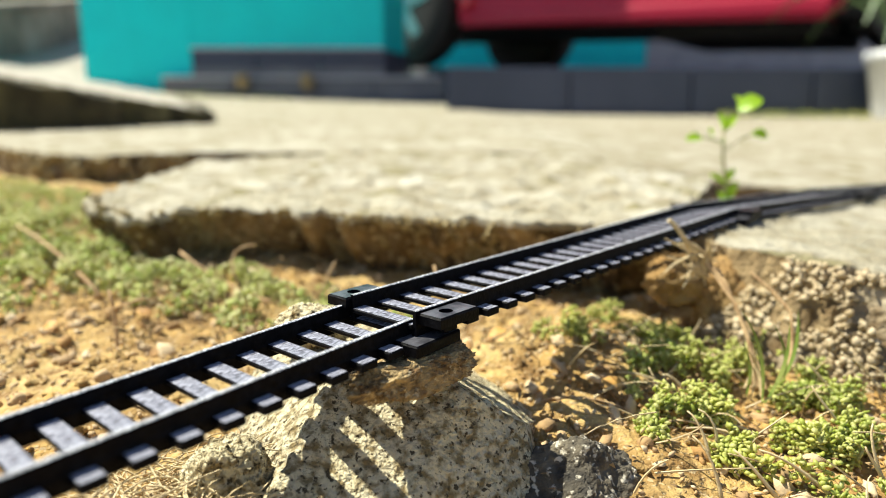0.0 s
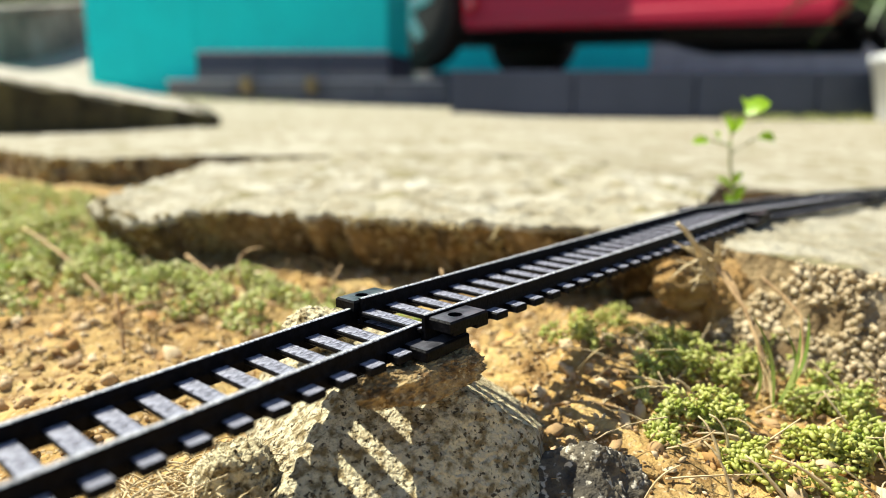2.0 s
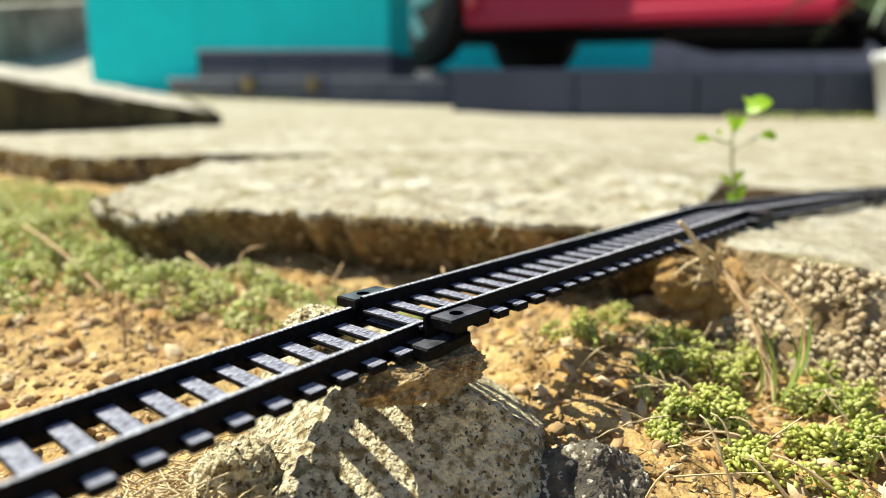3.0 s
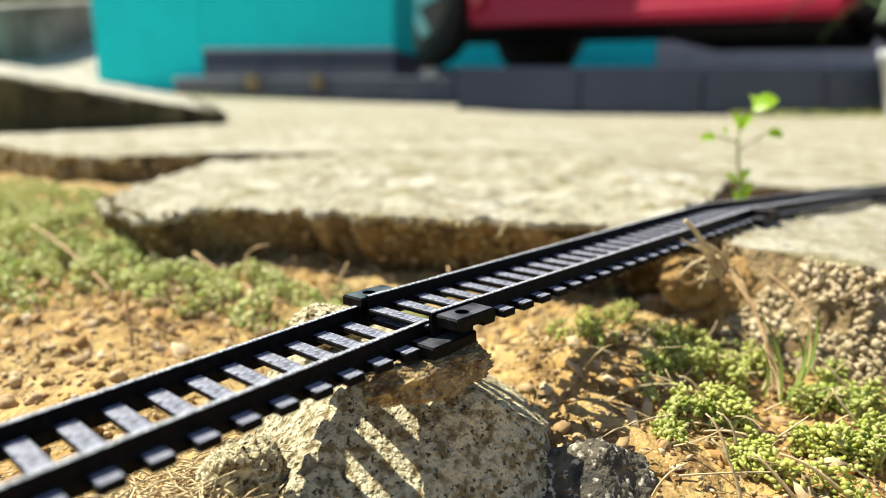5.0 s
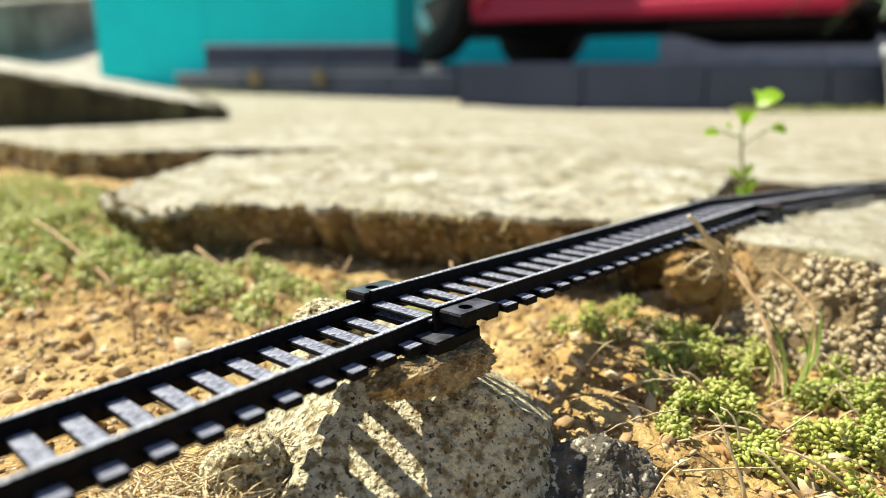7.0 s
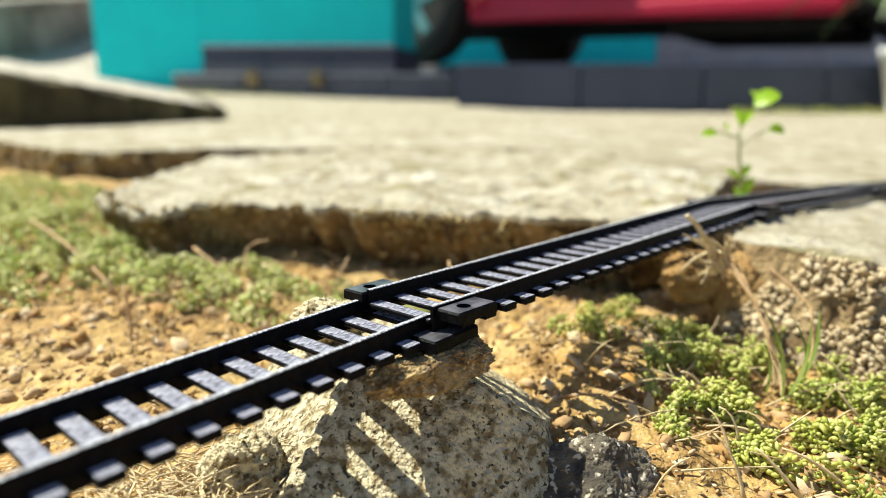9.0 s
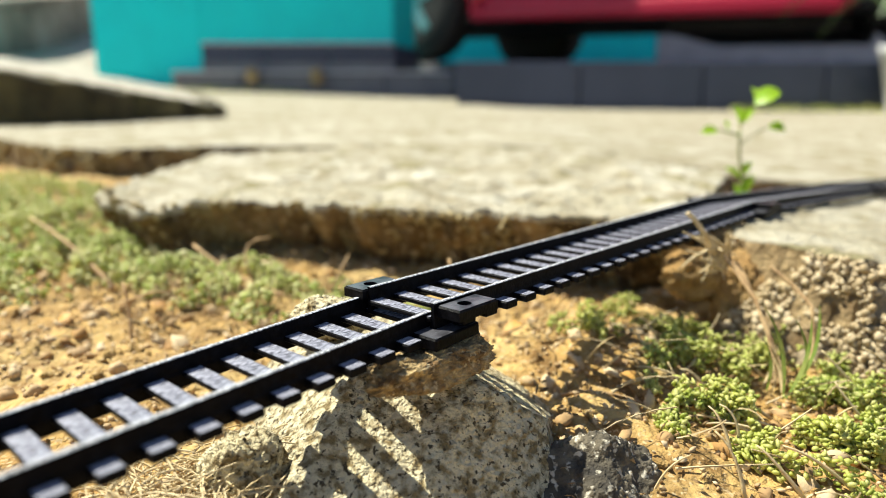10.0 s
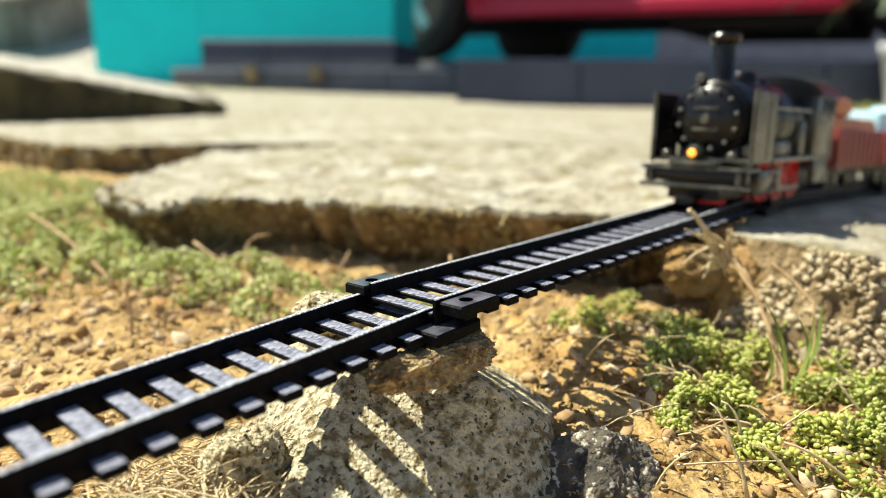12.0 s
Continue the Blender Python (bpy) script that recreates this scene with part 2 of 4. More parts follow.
def tube(bm, pts, r0, r1=None, n=6):
    r1 = r0 if r1 is None else r1
    pts = [Vector(p) for p in pts]
    rings = []
    for i, p in enumerate(pts):
        d = (pts[min(i + 1, len(pts) - 1)] - pts[max(i - 1, 0)]).normalized()
        a = d.orthogonal().normalized()
        b = d.cross(a)
        r = r0 + (r1 - r0) * i / (len(pts) - 1)
        rings.append([bm.verts.new(p + r * (a * math.cos(6.2832 * k / n) + b * math.sin(6.2832 * k / n))) for k in range(n)])
    for a, b in zip(rings, rings[1:]):
        o = min(range(n), key=lambda k: (b[k].co - a[0].co).length)
        for i in range(n):
            bm.faces.new((a[i], a[(i + 1) % n], b[(i + 1 + o) % n], b[(i + o) % n]))
    bm.faces.new(rings[0][::-1])
    bm.faces.new(rings[-1])


def bent(p, q, sag, k=7, jit=0.0, rnd=random):
    """A curved line of points from p to q, bowed by the vector sag."""
    p, q, sag = Vector(p), Vector(q), Vector(sag)
    return [p.lerp(q, i / k) + sag * 4 * (i / k) * (1 - i / k) + Vector([rnd.uniform(-jit, jit) for _ in range(3)]) for i in range(k + 1)]


def fbm(p, sc, octaves=4):
    return noise.fractal(Vector(p) * sc, 1.0, 2.0, octaves)


# ---- ground levels ----
def apron(x, y):
    return 0.0985 + 0.035 * y - (0.03 if x < 0.1 else 0.010) * (x - 0.1) * min(1.0, max(0.0, y - 0.4) / 2.6) - 0.013 * (1 - math.exp(-max(0.0, x - 0.12) / 0.14)) - 0.045 * min(0.3, max(0.0, x - 0.15)) * math.exp(-max(0.0, y - 0.5) / 0.3)


def drive(x, y):
    return 0.1138 - 0.1735 * x - 0.0225 * y + 0.10 * max(0.0, y - 4.0) ** 1.4 * (1 if y < 8 else 4.0 ** 1.4 / (y - 4.0) ** 1.4)


def soil(x, y):
    near = 0.067 + 0.05 * min(max(y - 0.13, -0.3), 0.35) + 0.012 * max(0, min(1, (-x - 0.02) / 0.2))
    near += 0.004 * math.exp(-((x - 0.045) / 0.03) ** 2 - ((y - 0.165) / 0.03) ** 2) + 0.008 * math.exp(-((x - 0.055) / 0.045) ** 2 - ((y - 0.21) / 0.035) ** 2)
    return near + 0.0045 * fbm((x, y, 0), 18) + 0.0022 * fbm((x, y, 3), 80, 5)


def build_ground():
    # one sheet, fine beside the track and wide at the horizon
    def axis(n, mid, fine, far):
        out = []
        for i in range(n + 1):
            u = 2 * i / n - 1
            out.append(mid + fine * u + math.copysign((far - fine) * abs(u) ** 17, u))
        return out
    xs, ys = axis(480, 0.0, 0.55, 900), axis(420, 0.27, 0.42, 900)
    verts = [(x, y, soil(x, y) if abs(x) < 3 and abs(y) < 3 else 0.05) for y in ys for x in xs]
    n = len(xs)
    faces = [(j * n + i, j * n + i + 1, (j + 1) * n + i + 1, (j + 1) * n + i) for j in range(len(ys) - 1) for i in range(n - 1)]
    me = bpy.data.meshes.new("ground")
    me.from_pydata(verts, [], faces)
    me.polygons.foreach_set("use_smooth", [True] * len(faces))
    me.materials.append(M_SOIL)
    tagged(new("ground", me), "bare orange-brown garden soil with crumbs and pebbles", "ground", kind="structure")


def along(line, u):
    """The point at u (0 to 1) of a polyline."""
    L = [math.dist(a, b) for a, b in zip(line, line[1:])]
    d = u * sum(L)
    for (a, b), l in zip(zip(line, line[1:]), L):
        if d <= l or (b is line[-1]):
            k = min(1, d / l)
            return (a[0] + (b[0] - a[0]) * k, a[1] + (b[1] - a[1]) * k)
        d -= l


def slab(name, label, front, back, level, thick, nu, nv, ragged, face_mat, top_mat, pits=0.0012, power=2.2, under=0.006, seed=0.0, margin=0):
    """A broken slab: a pitted top between a front and a back line, and a rough, undercut broken face."""
    verts, faces, mats = [], [], []
    rows = []
    for j in range(nv + 1):
        v = (j / nv) ** power
        row = []
        for i in range(nu + 1):
            f, b = along(front, i / nu), along(back, i / nu)
            x, y = f[0] + (b[0] - f[0]) * v, f[1] + (b[1] - f[1]) * v
            w = ragged * (1 - v) ** 3
            x += w * fbm((x, y, 7 + seed), 40)
            y += w * fbm((x, y, 2 + seed), 45, 5)
            z = level(x, y) + pits * fbm((x, y, seed), 45) + 0.5 * pits * fbm((x, y, 5), 220, 2)
            if j == 0:
                z -= 0.003
            elif j == 1:
                z -= 0.0008
            row.append(len(verts))
            verts.append((x, y, z))
        rows.append(row)
    nf = 16
    down = [rows[0]]
    for k in range(1, nf + 1):
        row = []
        for i in range(nu + 1):
            x, y, z = verts[rows[0][i]]
            b = along(back, i / nu)
            d = Vector((b[0] - x, b[1] - y, 0)).normalized()
            h = k / nf
            r = under * h + 0.0035 * fbm((x, y, z - thick * h + seed), 75, 5) + 0.0015 * fbm((x, y, z - thick * h), 260, 2)
            r -= 0.002 * math.sin(h * 3.1)
            row.append(len(verts))
            verts.append((x + d.x * r, y + d.y * r, z - thick * h))
        down.append(row)
    for k, (a, b) in enumerate(zip(rows, rows[1:])):
        for i in range(nu):
            faces.append((a[i], a[i + 1], b[i + 1], b[i]))
            x, y, z = verts[a[i]]
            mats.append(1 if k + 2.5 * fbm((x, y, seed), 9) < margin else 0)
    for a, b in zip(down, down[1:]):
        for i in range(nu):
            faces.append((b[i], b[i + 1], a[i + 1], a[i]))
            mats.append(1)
    # ends, back and underside close the slab
    low = []
    for r in rows[1:]:
        for i in (0, nu):
            low.append(len(verts))
            x, y, z = verts[r[i]]
            verts.append((x, y, z - thick))
    L, R = [down[-1][0]] + low[0::2], [down[-1][-1]] + low[1::2]
    for j in range(nv):
        if j:
            faces.append((rows[j][0], rows[j + 1][0], L[j + 1], L[j]))
            faces.append((rows[j + 1][-1], rows[j][-1], R[j], R[j + 1]))
            mats += [1, 1]
    faces.append((rows[1][0], L[1], *[d[0] for d in down[::-1]]))
    faces.append((rows[1][-1], *[d[-1] for d in down], R[1]))
    faces.append((rows[-1][0], *rows[-1][1:], R[-1], L[-1]))
    mats += [1, 1, 1]
    me = bpy.data.meshes.new(name)
    me.from_pydata(verts, [], faces)
    me.polygons.foreach_set("use_smooth", [True] * len(faces))
    me.materials.append(top_mat)
    me.materials.append(face_mat)
    me.polygons.foreach_set("material_index", mats)
    return tagged(new(name, me), label, "concrete slab", kind="structure" if name == "pavement" else "")


def build_slabs():
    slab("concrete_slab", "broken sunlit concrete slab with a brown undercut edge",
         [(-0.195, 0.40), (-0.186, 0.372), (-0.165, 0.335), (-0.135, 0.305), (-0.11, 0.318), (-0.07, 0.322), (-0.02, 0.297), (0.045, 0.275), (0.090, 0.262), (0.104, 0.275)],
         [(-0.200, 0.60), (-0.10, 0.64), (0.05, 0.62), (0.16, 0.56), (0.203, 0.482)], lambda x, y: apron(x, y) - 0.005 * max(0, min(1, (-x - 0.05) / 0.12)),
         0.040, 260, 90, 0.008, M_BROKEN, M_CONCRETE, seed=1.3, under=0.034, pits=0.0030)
    slab("concrete_block", "thick weathered concrete block with exposed pebbly aggregate",
         [(0.119, 0.264), (0.106, 0.243), (0.112, 0.228), (0.137, 0.207), (0.19, 0.175), (0.30, 0.12)],
         [(0.254, 0.456), (0.32, 0.445), (0.46, 0.44), (0.62, 0.44)], apron, 0.055, 220, 80, 0.007, M_AGGREGATE, M_CONCRETE, seed=4.1, under=-0.024, pits=0.0015)
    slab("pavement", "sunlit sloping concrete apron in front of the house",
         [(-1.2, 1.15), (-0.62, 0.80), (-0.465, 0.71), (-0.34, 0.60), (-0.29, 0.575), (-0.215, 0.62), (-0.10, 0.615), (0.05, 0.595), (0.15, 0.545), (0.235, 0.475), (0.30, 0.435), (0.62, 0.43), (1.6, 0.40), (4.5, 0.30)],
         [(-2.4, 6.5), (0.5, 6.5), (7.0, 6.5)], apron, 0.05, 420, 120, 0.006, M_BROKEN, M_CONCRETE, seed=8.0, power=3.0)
    slab("driveway_slab", "raised sunlit concrete driveway slab with a mossy edge darkened as shade",
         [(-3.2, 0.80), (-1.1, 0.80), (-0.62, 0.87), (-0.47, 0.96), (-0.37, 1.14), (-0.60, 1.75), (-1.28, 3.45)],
         [(-9.0, 12.0), (-4.0, 12.0), (-2.2, 9.0)], lambda x, y: drive(x, y) + 0.010 * math.exp(-((y - 0.95) / 0.3) ** 2), 0.17, 220, 70, 0.035, M_MOSSY_SHADE, M_DRIVE, pits=0.006, seed=3.0, under=0.02, margin=13)


# ---- track ----
GAP, HALF, RAIL_IN, RAIL_W, RAIL_Z, BED = 0.0075, 0.0138, 0.0094, 0.0013, 0.0040, 0.0009


def rail_mesh(length):
    bm = bmesh.new()
    prof = [(0, -0.002), (RAIL_W, -0.002), (RAIL_W, 0.0006), (RAIL_W * .78, 0.0012), (RAIL_W * .72, 0.0034), (RAIL_W, 0.0039), (RAIL_W, RAIL_Z - .0003), (RAIL_W * .85, RAIL_Z),
            (RAIL_W * .15, RAIL_Z), (0, RAIL_Z - .0003), (0, 0.0039), (RAIL_W * .12, 0.0034), (RAIL_W * .12, 0.0012), (0, 0.0006)]
    n = 40
    rings = []
    for i in range(n + 1):
        rings.append([bm.verts.new((length * i / n, a, b + (0.00010 * noise.noise((i * 3.1, a * 900, 1)) if b > .0045 else 0))) for a, b in prof])
    k = len(prof)
    for a, b in zip(rings, rings[1:]):
        for i in range(k):
            f = bm.faces.new((a[i], b[i], b[(i + 1) % k], a[(i + 1) % k]))
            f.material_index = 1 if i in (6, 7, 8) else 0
    bm.faces.new(rings[0])
    bm.faces.new(rings[-1][::-1])
    bmesh.ops.recalc_face_normals(bm, faces=bm.faces)
    return bm


def sleeper_mesh(ends=(1, -1)):
    bm = bmesh.new()
    w = 0.0021
    for s in ends:
        y = sorted((s * (RAIL_IN + .0004), s * (HALF + .0008)))
        box(bm, -w, w, *y, -0.0013, 0.0005, 0.0003, seg=1)
    box(bm, -w + .0021, w + .0019, -RAIL_IN - .0004, RAIL_IN + .0004, -0.0002, BED, 0.00025, seg=1)
    bm.faces.ensure_lookup_table()
    # up-facing faces take the colour with the glare in it
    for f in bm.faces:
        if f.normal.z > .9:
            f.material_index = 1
    return bm


def pad_mesh():
    """A joiner pad with a hole: a block outside the rail."""
    bm = bmesh.new()
    L, W, H, n = 0.0125, 0.0066, 0.0024, 16
    cx, cy, r = L * .42, W * .5, 0.0016
    ring = lambda z, q: [bm.verts.new((cx + q * math.cos(6.2832 * i / n), cy + q * math.sin(6.2832 * i / n), z)) for i in range(n)]

    def rect(z, ins):
        out = []
        for i in range(n):
            a = 6.2832 * i / n
            c, s = math.cos(a), math.sin(a)
            k = min((((L - ins - cx) if c > 0 else (cx - ins)) / abs(c)) if abs(c) > 1e-6 else 9, (((W - ins - cy) if s > 0 else (cy - ins)) / abs(s)) if abs(s) > 1e-6 else 9)
            out.append([cx + k * c, cy + k * s, z])
        for X in (ins, L - ins):
            for Y in (ins, W - ins):
                j = min(range(n), key=lambda i: (out[i][0] - X) ** 2 + (out[i][1] - Y) ** 2)
                out[j][:2] = [X, Y]
        return [bm.verts.new(p) for p in out]
    loops = [ring(H - .0014, r), ring(H, r), rect(H, .0004), rect(H - .0004, 0), rect(0, 0)]
    for a, b in zip(loops, loops[1:]):
        for i in range(n):
            bm.faces.new((a[i], b[i], b[(i + 1) % n], a[(i + 1) % n]))
    bm.faces.new(loops[0])
    bm.faces.new(loops[-1][::-1])
    bmesh.ops.recalc_face_normals(bm, faces=bm.faces)
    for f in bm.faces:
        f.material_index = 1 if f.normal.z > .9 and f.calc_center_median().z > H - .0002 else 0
    return bm


def track_section(m, length, first, pads=(True, True), low_pad=False):
    """A straight section from x = 0 to length; first: where its first sleeper lies."""
    t = thing("track_section", "black plastic toy railway track section with closely set sleepers", "railway track", m, group="track sections")
    for s in (0, 1):
        part("rail", rail_mesh(length), [M_PLASTIC, M_RAIL_TOP], t, m=pose(0, RAIL_IN if s else -RAIL_IN - RAIL_W, 0))
    me = None
    x = first
    while x < length + 0.0015:
        if x < 0:
            ob = part("sleeper", sleeper_mesh(()), [M_PLASTIC, M_SCUFF_GLARE], t)
        elif me is None:
            ob = part("sleeper", sleeper_mesh(), [M_PLASTIC, M_SCUFF_GLARE], t)
            me = ob.data
        else:
            ob = new("sleeper", me)
            ob.parent = t
        ob.matrix_basis = pose(x, 0, 0)
        x += GAP
    if pads[0]:
        part("joiner_pad", pad_mesh(), [M_PLASTIC, M_SHEEN], t, "pierced joiner pad", m=pose(-0.0016, RAIL_IN + RAIL_W - .0002, 0.0010))
        part("joiner_pad", pad_mesh(), [M_PLASTIC, M_SHEEN], t, "pierced joiner pad", m=pose(0.0008, -RAIL_IN - RAIL_W - 0.0064, 0.0010))
    if pads[1]:
        for dims in ((length - .0062, length + .0078, -HALF - .0036, -RAIL_IN, -.0020, 0.0008), (length - .012, length + .003, RAIL_IN, HALF + .0015, -.002, 0.0004)):
            bm = bmesh.new()
            box(bm, *dims, .0004, seg=1)
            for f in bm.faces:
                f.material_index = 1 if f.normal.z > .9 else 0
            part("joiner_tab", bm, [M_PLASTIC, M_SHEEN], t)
    return t


def heading(az, el):
    """Turn whose x axis goes along the track."""
    return Euler((0, -radians(el), radians(90 - az))).to_matrix().to_4x4()


def left_of(az):
    return Vector((-math.cos(radians(az)), math.sin(radians(az)), 0))


def fwd(az, el):
    return Vector((math.sin(radians(az)) * math.cos(radians(el)), math.cos(radians(az)) * math.cos(radians(el)), math.sin(radians(el))))


AZ1, EL1, TIP1 = 42.39, 3.16, Vector((-0.0452, 0.0882, 0.1007))
AZ2, EL2, TIP2 = 42.87, 1.12, Vector((0.0158, 0.1514, 0.1072))
LEN1, LEN2 = 0.1588, 0.1900
BACK1, BACK2 = 0.0915, 0.0225      # from a section's start to its known sleeper
START1 = TIP1 + left_of(AZ1) * HALF - fwd(AZ1, EL1) * BACK1
START2 = TIP2 + left_of(AZ2) * HALF - fwd(AZ2, EL2) * BACK2
END2 = START2 + fwd(AZ2, EL2) * LEN2
# the line goes on over the slab and the apron, in sections that turn little by little
TURNS = [44.5, 54.0, 58.0, 60.0, 60.0, 60.0, 60.0, 60.0, 60.0, 60.0, 60.0, 60.0, 60.0, 60.0, 60.0]
LINE = [START1, START2, END2]
for a in TURNS:
    p = LINE[-1] + fwd(a, 0) * 0.19
    LINE.append(Vector((p.x, p.y, apron(p.x, p.y) + 0.0026)))


def build_track():
    track_section(Matrix.Translation(START1) @ heading(AZ1, EL1), LEN1, (BACK1 - .0018) % GAP, (False, True))
    track_section(Matrix.Translation(START2) @ heading(AZ2, EL2), LEN2, (BACK2 - .0005) % GAP - GAP)
    made = None
    for p, q in zip(LINE[2:], LINE[3:]):
        d = q - p
        az, el = math.degrees(math.atan2(d.x, d.y)), math.degrees(math.asin(d.z / d.length))
        m = Matrix.Translation(p) @ heading(az, el)
        if made:
            copy_thing(made, m)
        else:
            made = track_section(m, 0.19, 0.004)


# ---- stones ----
def rock(name, label, centre, size, material, cuts, rough=0.10, seed=0, sub=5, turn=0, fine=1.0):
    """A boulder: a ball clipped by planes (normal, distance) and roughened at several scales."""
    bm = bmesh.new()
    bmesh.ops.create_icosphere(bm, subdivisions=sub, radius=1.0)
    for v in bm.verts:
        p = v.co.copy()
        for n, d in cuts:
            n = Vector(n).normalized()
            k = p.dot(n) - d
            if k > 0:
                p -= n * k * 0.97
        p *= 1 + rough * fbm(p + Vector((seed, 0, 0)), 1.6) + 0.35 * rough * fbm(p + Vector((0, seed, 0)), 6, 4)
        q = fine * (0.18 * rough * fbm(v.co + Vector((seed, seed, 0)), 16, 4) + 0.05 * rough * fbm(v.co, 60, 2))
        p *= 1 + q
        v.co = Vector((p.x * size[0], p.y * size[1], p.z * size[2]))
    smooth(bm, 50)
    return tagged(part(name, bm, material, m=pose(*centre, 0, 0, turn)), label, "rock")


def facets(centre, radius, planes):
    """Cuts for rock() out of planes given by a normal and a point in the world."""
    out = []
    for n, p in planes:
        n = Vector(n).normalized()
        out.append((n, n.dot(Vector(p) - Vector(centre)) / radius))
    return out


def build_rocks():
    c, r = (-0.008, 0.160, 0.060), 0.048
    rock("boulder", "large pale speckled rock under the track joint", c, (r, r, r), M_ROCK, facets(c, r, [
        ((0.02, 0.06, 1), (0.0, 0.145, 0.0938)), ((-0.62, -0.30, 0.72), (-0.0275, 0.1352, 0.0838)), ((0.02, -0.63, 0.775), (-0.0089, 0.1287, 0.0802)),
        ((0.9, -0.15, 0.25), (0.0235, 0.1452, 0.0803)), ((0.50, 0.20, 0.84), (0.0130, 0.1425, 0.0878)), ((0.42, -0.72, 0.55), (0.0082, 0.1318, 0.0785)),
        ((-0.85, -0.35, -0.35), (-0.0385, 0.1365, 0.0752))]), 0.030, 3, sub=6, fine=2.6)
    rock("flat_stone", "small crumbly brown stone wedged below the track", (-0.0018, 0.1360, 0.0977), (0.0156, 0.0062, 0.0050), M_ROCK_BROWN,
         [((0, 0, 1), .72), ((0, 0, -1), .72), ((.1, -1, 0), .86)], 0.20, 11, sub=6, turn=38, fine=2.4)
    rock("stone", "rough grey-brown stone among straw beside the boulder", (-0.0415, 0.1300, 0.0725), (0.0100, 0.008, 0.0135), M_ROCK,
         [((.2, -1, .2), .75), ((0, 0, 1), .8)], 0.16, 21, sub=6, fine=2.0)
    rock("pale_stone", "small pale crumbly stone behind the track joint", (-0.0290, 0.1660, 0.0985), (0.0100, 0.0070, 0.0062), M_ROCK, [((0, 0, 1), .8)], 0.20, 71, sub=5, fine=2.2)
    rock("clay_lump", "brown clay lump under the corner of the block", (0.0930, 0.2400, 0.0930), (0.0130, 0.011, 0.0095), M_CLAY, [((0, 0, 1), .8)], 0.22, 51, sub=5, fine=2.0)
    rock("clay_lump", "brown clay lump under the corner of the block", (0.1050, 0.2330, 0.0850), (0.0100, 0.010, 0.0170), M_CLAY, [((-.4, -1, .2), .8)], 0.22, 57, sub=5, fine=2.0)
    rock("dark_stone", "dark speckled stone beside the boulder", (0.0335, 0.138, 0.0655), (0.0160, 0.012, 0.0145), M_ROCK_DARK,
         [((.6, -.5, .6), .78), ((-.5, -.5, .7), .8)], 0.13, 31, sub=6, fine=2.0)


# ---- teal house ----
def build_house():
    h = thing("house_wall", "bright teal painted wall with a grey tiled plinth", "wall", kind="structure")
    bm = bmesh.new()
    prism(bm, [(-1.775, 3.585), (-1.53, 3.548), (-1.22, 3.55), (-1.22, 3.95), (-1.75, 3.95)], 0.2, 2.7)
    part("column", bm, M_TEAL, h)
    bm = bmesh.new()
    prism(bm, [(-1.22, 3.556), (-0.255, 3.575), (-0.155, 3.86), (-1.22, 3.95)], 0.2, 2.7)
    part("wall", bm, M_TEAL, h)
    # plinth: two rows of tiles and a step riser before them
    for (z0, z1, y, material) in ((0.405, 0.487, 3.545, M_TILE), (0.345, 0.403, 3.535, M_TILE_LIGHT)):
        for i in range(3):
            bm = bmesh.new()
            a = -1.215 + i * 0.325
            box(bm, a, a + 0.321, y, y + 0.03, z0, z1, 0.004)
            part("tile", bm, material, h)
    bm = bmesh.new()
    prism(bm, [(-0.245, 3.552), (-0.138, 3.865), (-0.170, 3.87), (-0.27, 3.60)], 0.345, 0.487)
    part("plinth", bm, M_TILE, h)
    s = thing("step", "low grey tiled step along the teal wall", "step", kind="structure")
    for i in range(4):
        bm = bmesh.new()
        a = -1.34 + i * 0.35
        box(bm, a, a + 0.346, 3.46, 3.53, 0.18, 0.342, 0.005)
        part("tile", bm, M_TILE_LIGHT, s)
    # white strip added as the light caught along the step's edge
    bm = bmesh.new()
    box(bm, -1.34, 0.04, 3.452, 3.532, 0.3425, 0.352, 0.003)
    part("edge_highlight", bm, M_WHITE, s)
    # the same painted highlight along the top of the plinth
    bm = bmesh.new()
    box(bm, -1.215, -0.25, 3.536, 3.556, 0.4875, 0.497, 0.003)
    part("edge_highlight", bm, M_WHITE, h)
    # the raised carport floor, with its tiled riser
    top = lambda x, y: 0.308 + 0.07 * (y - 2.2)
    f = thing("carport_floor", "raised dark tiled carport floor with a blue-grey riser", "floor", kind="structure")
    bm = bmesh.new()
    prism(bm, [(0.05, 2.215), (5.0, 2.215), (5.0, 6.4), (-1.6, 6.4), (-1.6, 4.0), (-0.13, 3.96), (0.115, 3.6)], 0.05, lambda x, y: top(x, y) - 0.004)
    part("slab", bm, M_GROUT, f)
    for i in range(10):
        bm = bmesh.new()
        a = 0.045 + i * 0.388 - 0.0
        box(bm, a, a + 0.382, 2.195, 2.218, 0.08, 0.307, 0.004)
        part("tile", bm, M_TILE, f)
    b = thing("carport_wall", "teal back wall of the carport with a grey end", "wall", kind="structure")
    bm = bmesh.new()
    box(bm, -1.22, 1.95, 6.42, 6.6, 0.2, 2.7)
    part("wall", bm, M_TEAL, b)
    bm = bmesh.new()
    box(bm, 1.95, 6.0, 6.40, 6.6, 0.2, 2.7)
    part("wall", bm, M_PALE, b)
    w = thing("boundary_wall", "low weathered grey boundary wall beside the driveway", "wall", kind="structure")
    bm = bmesh.new()
    box(bm, -7.0, 0, -0.1, 0.1, -0.8, 0.29, 0.01)
    part("wall", bm, M_OLDWALL, w)
    bm = bmesh.new()
    box(bm, -7.0, 0, -0.13, 0.13, 0.292, 0.335, 0.01)
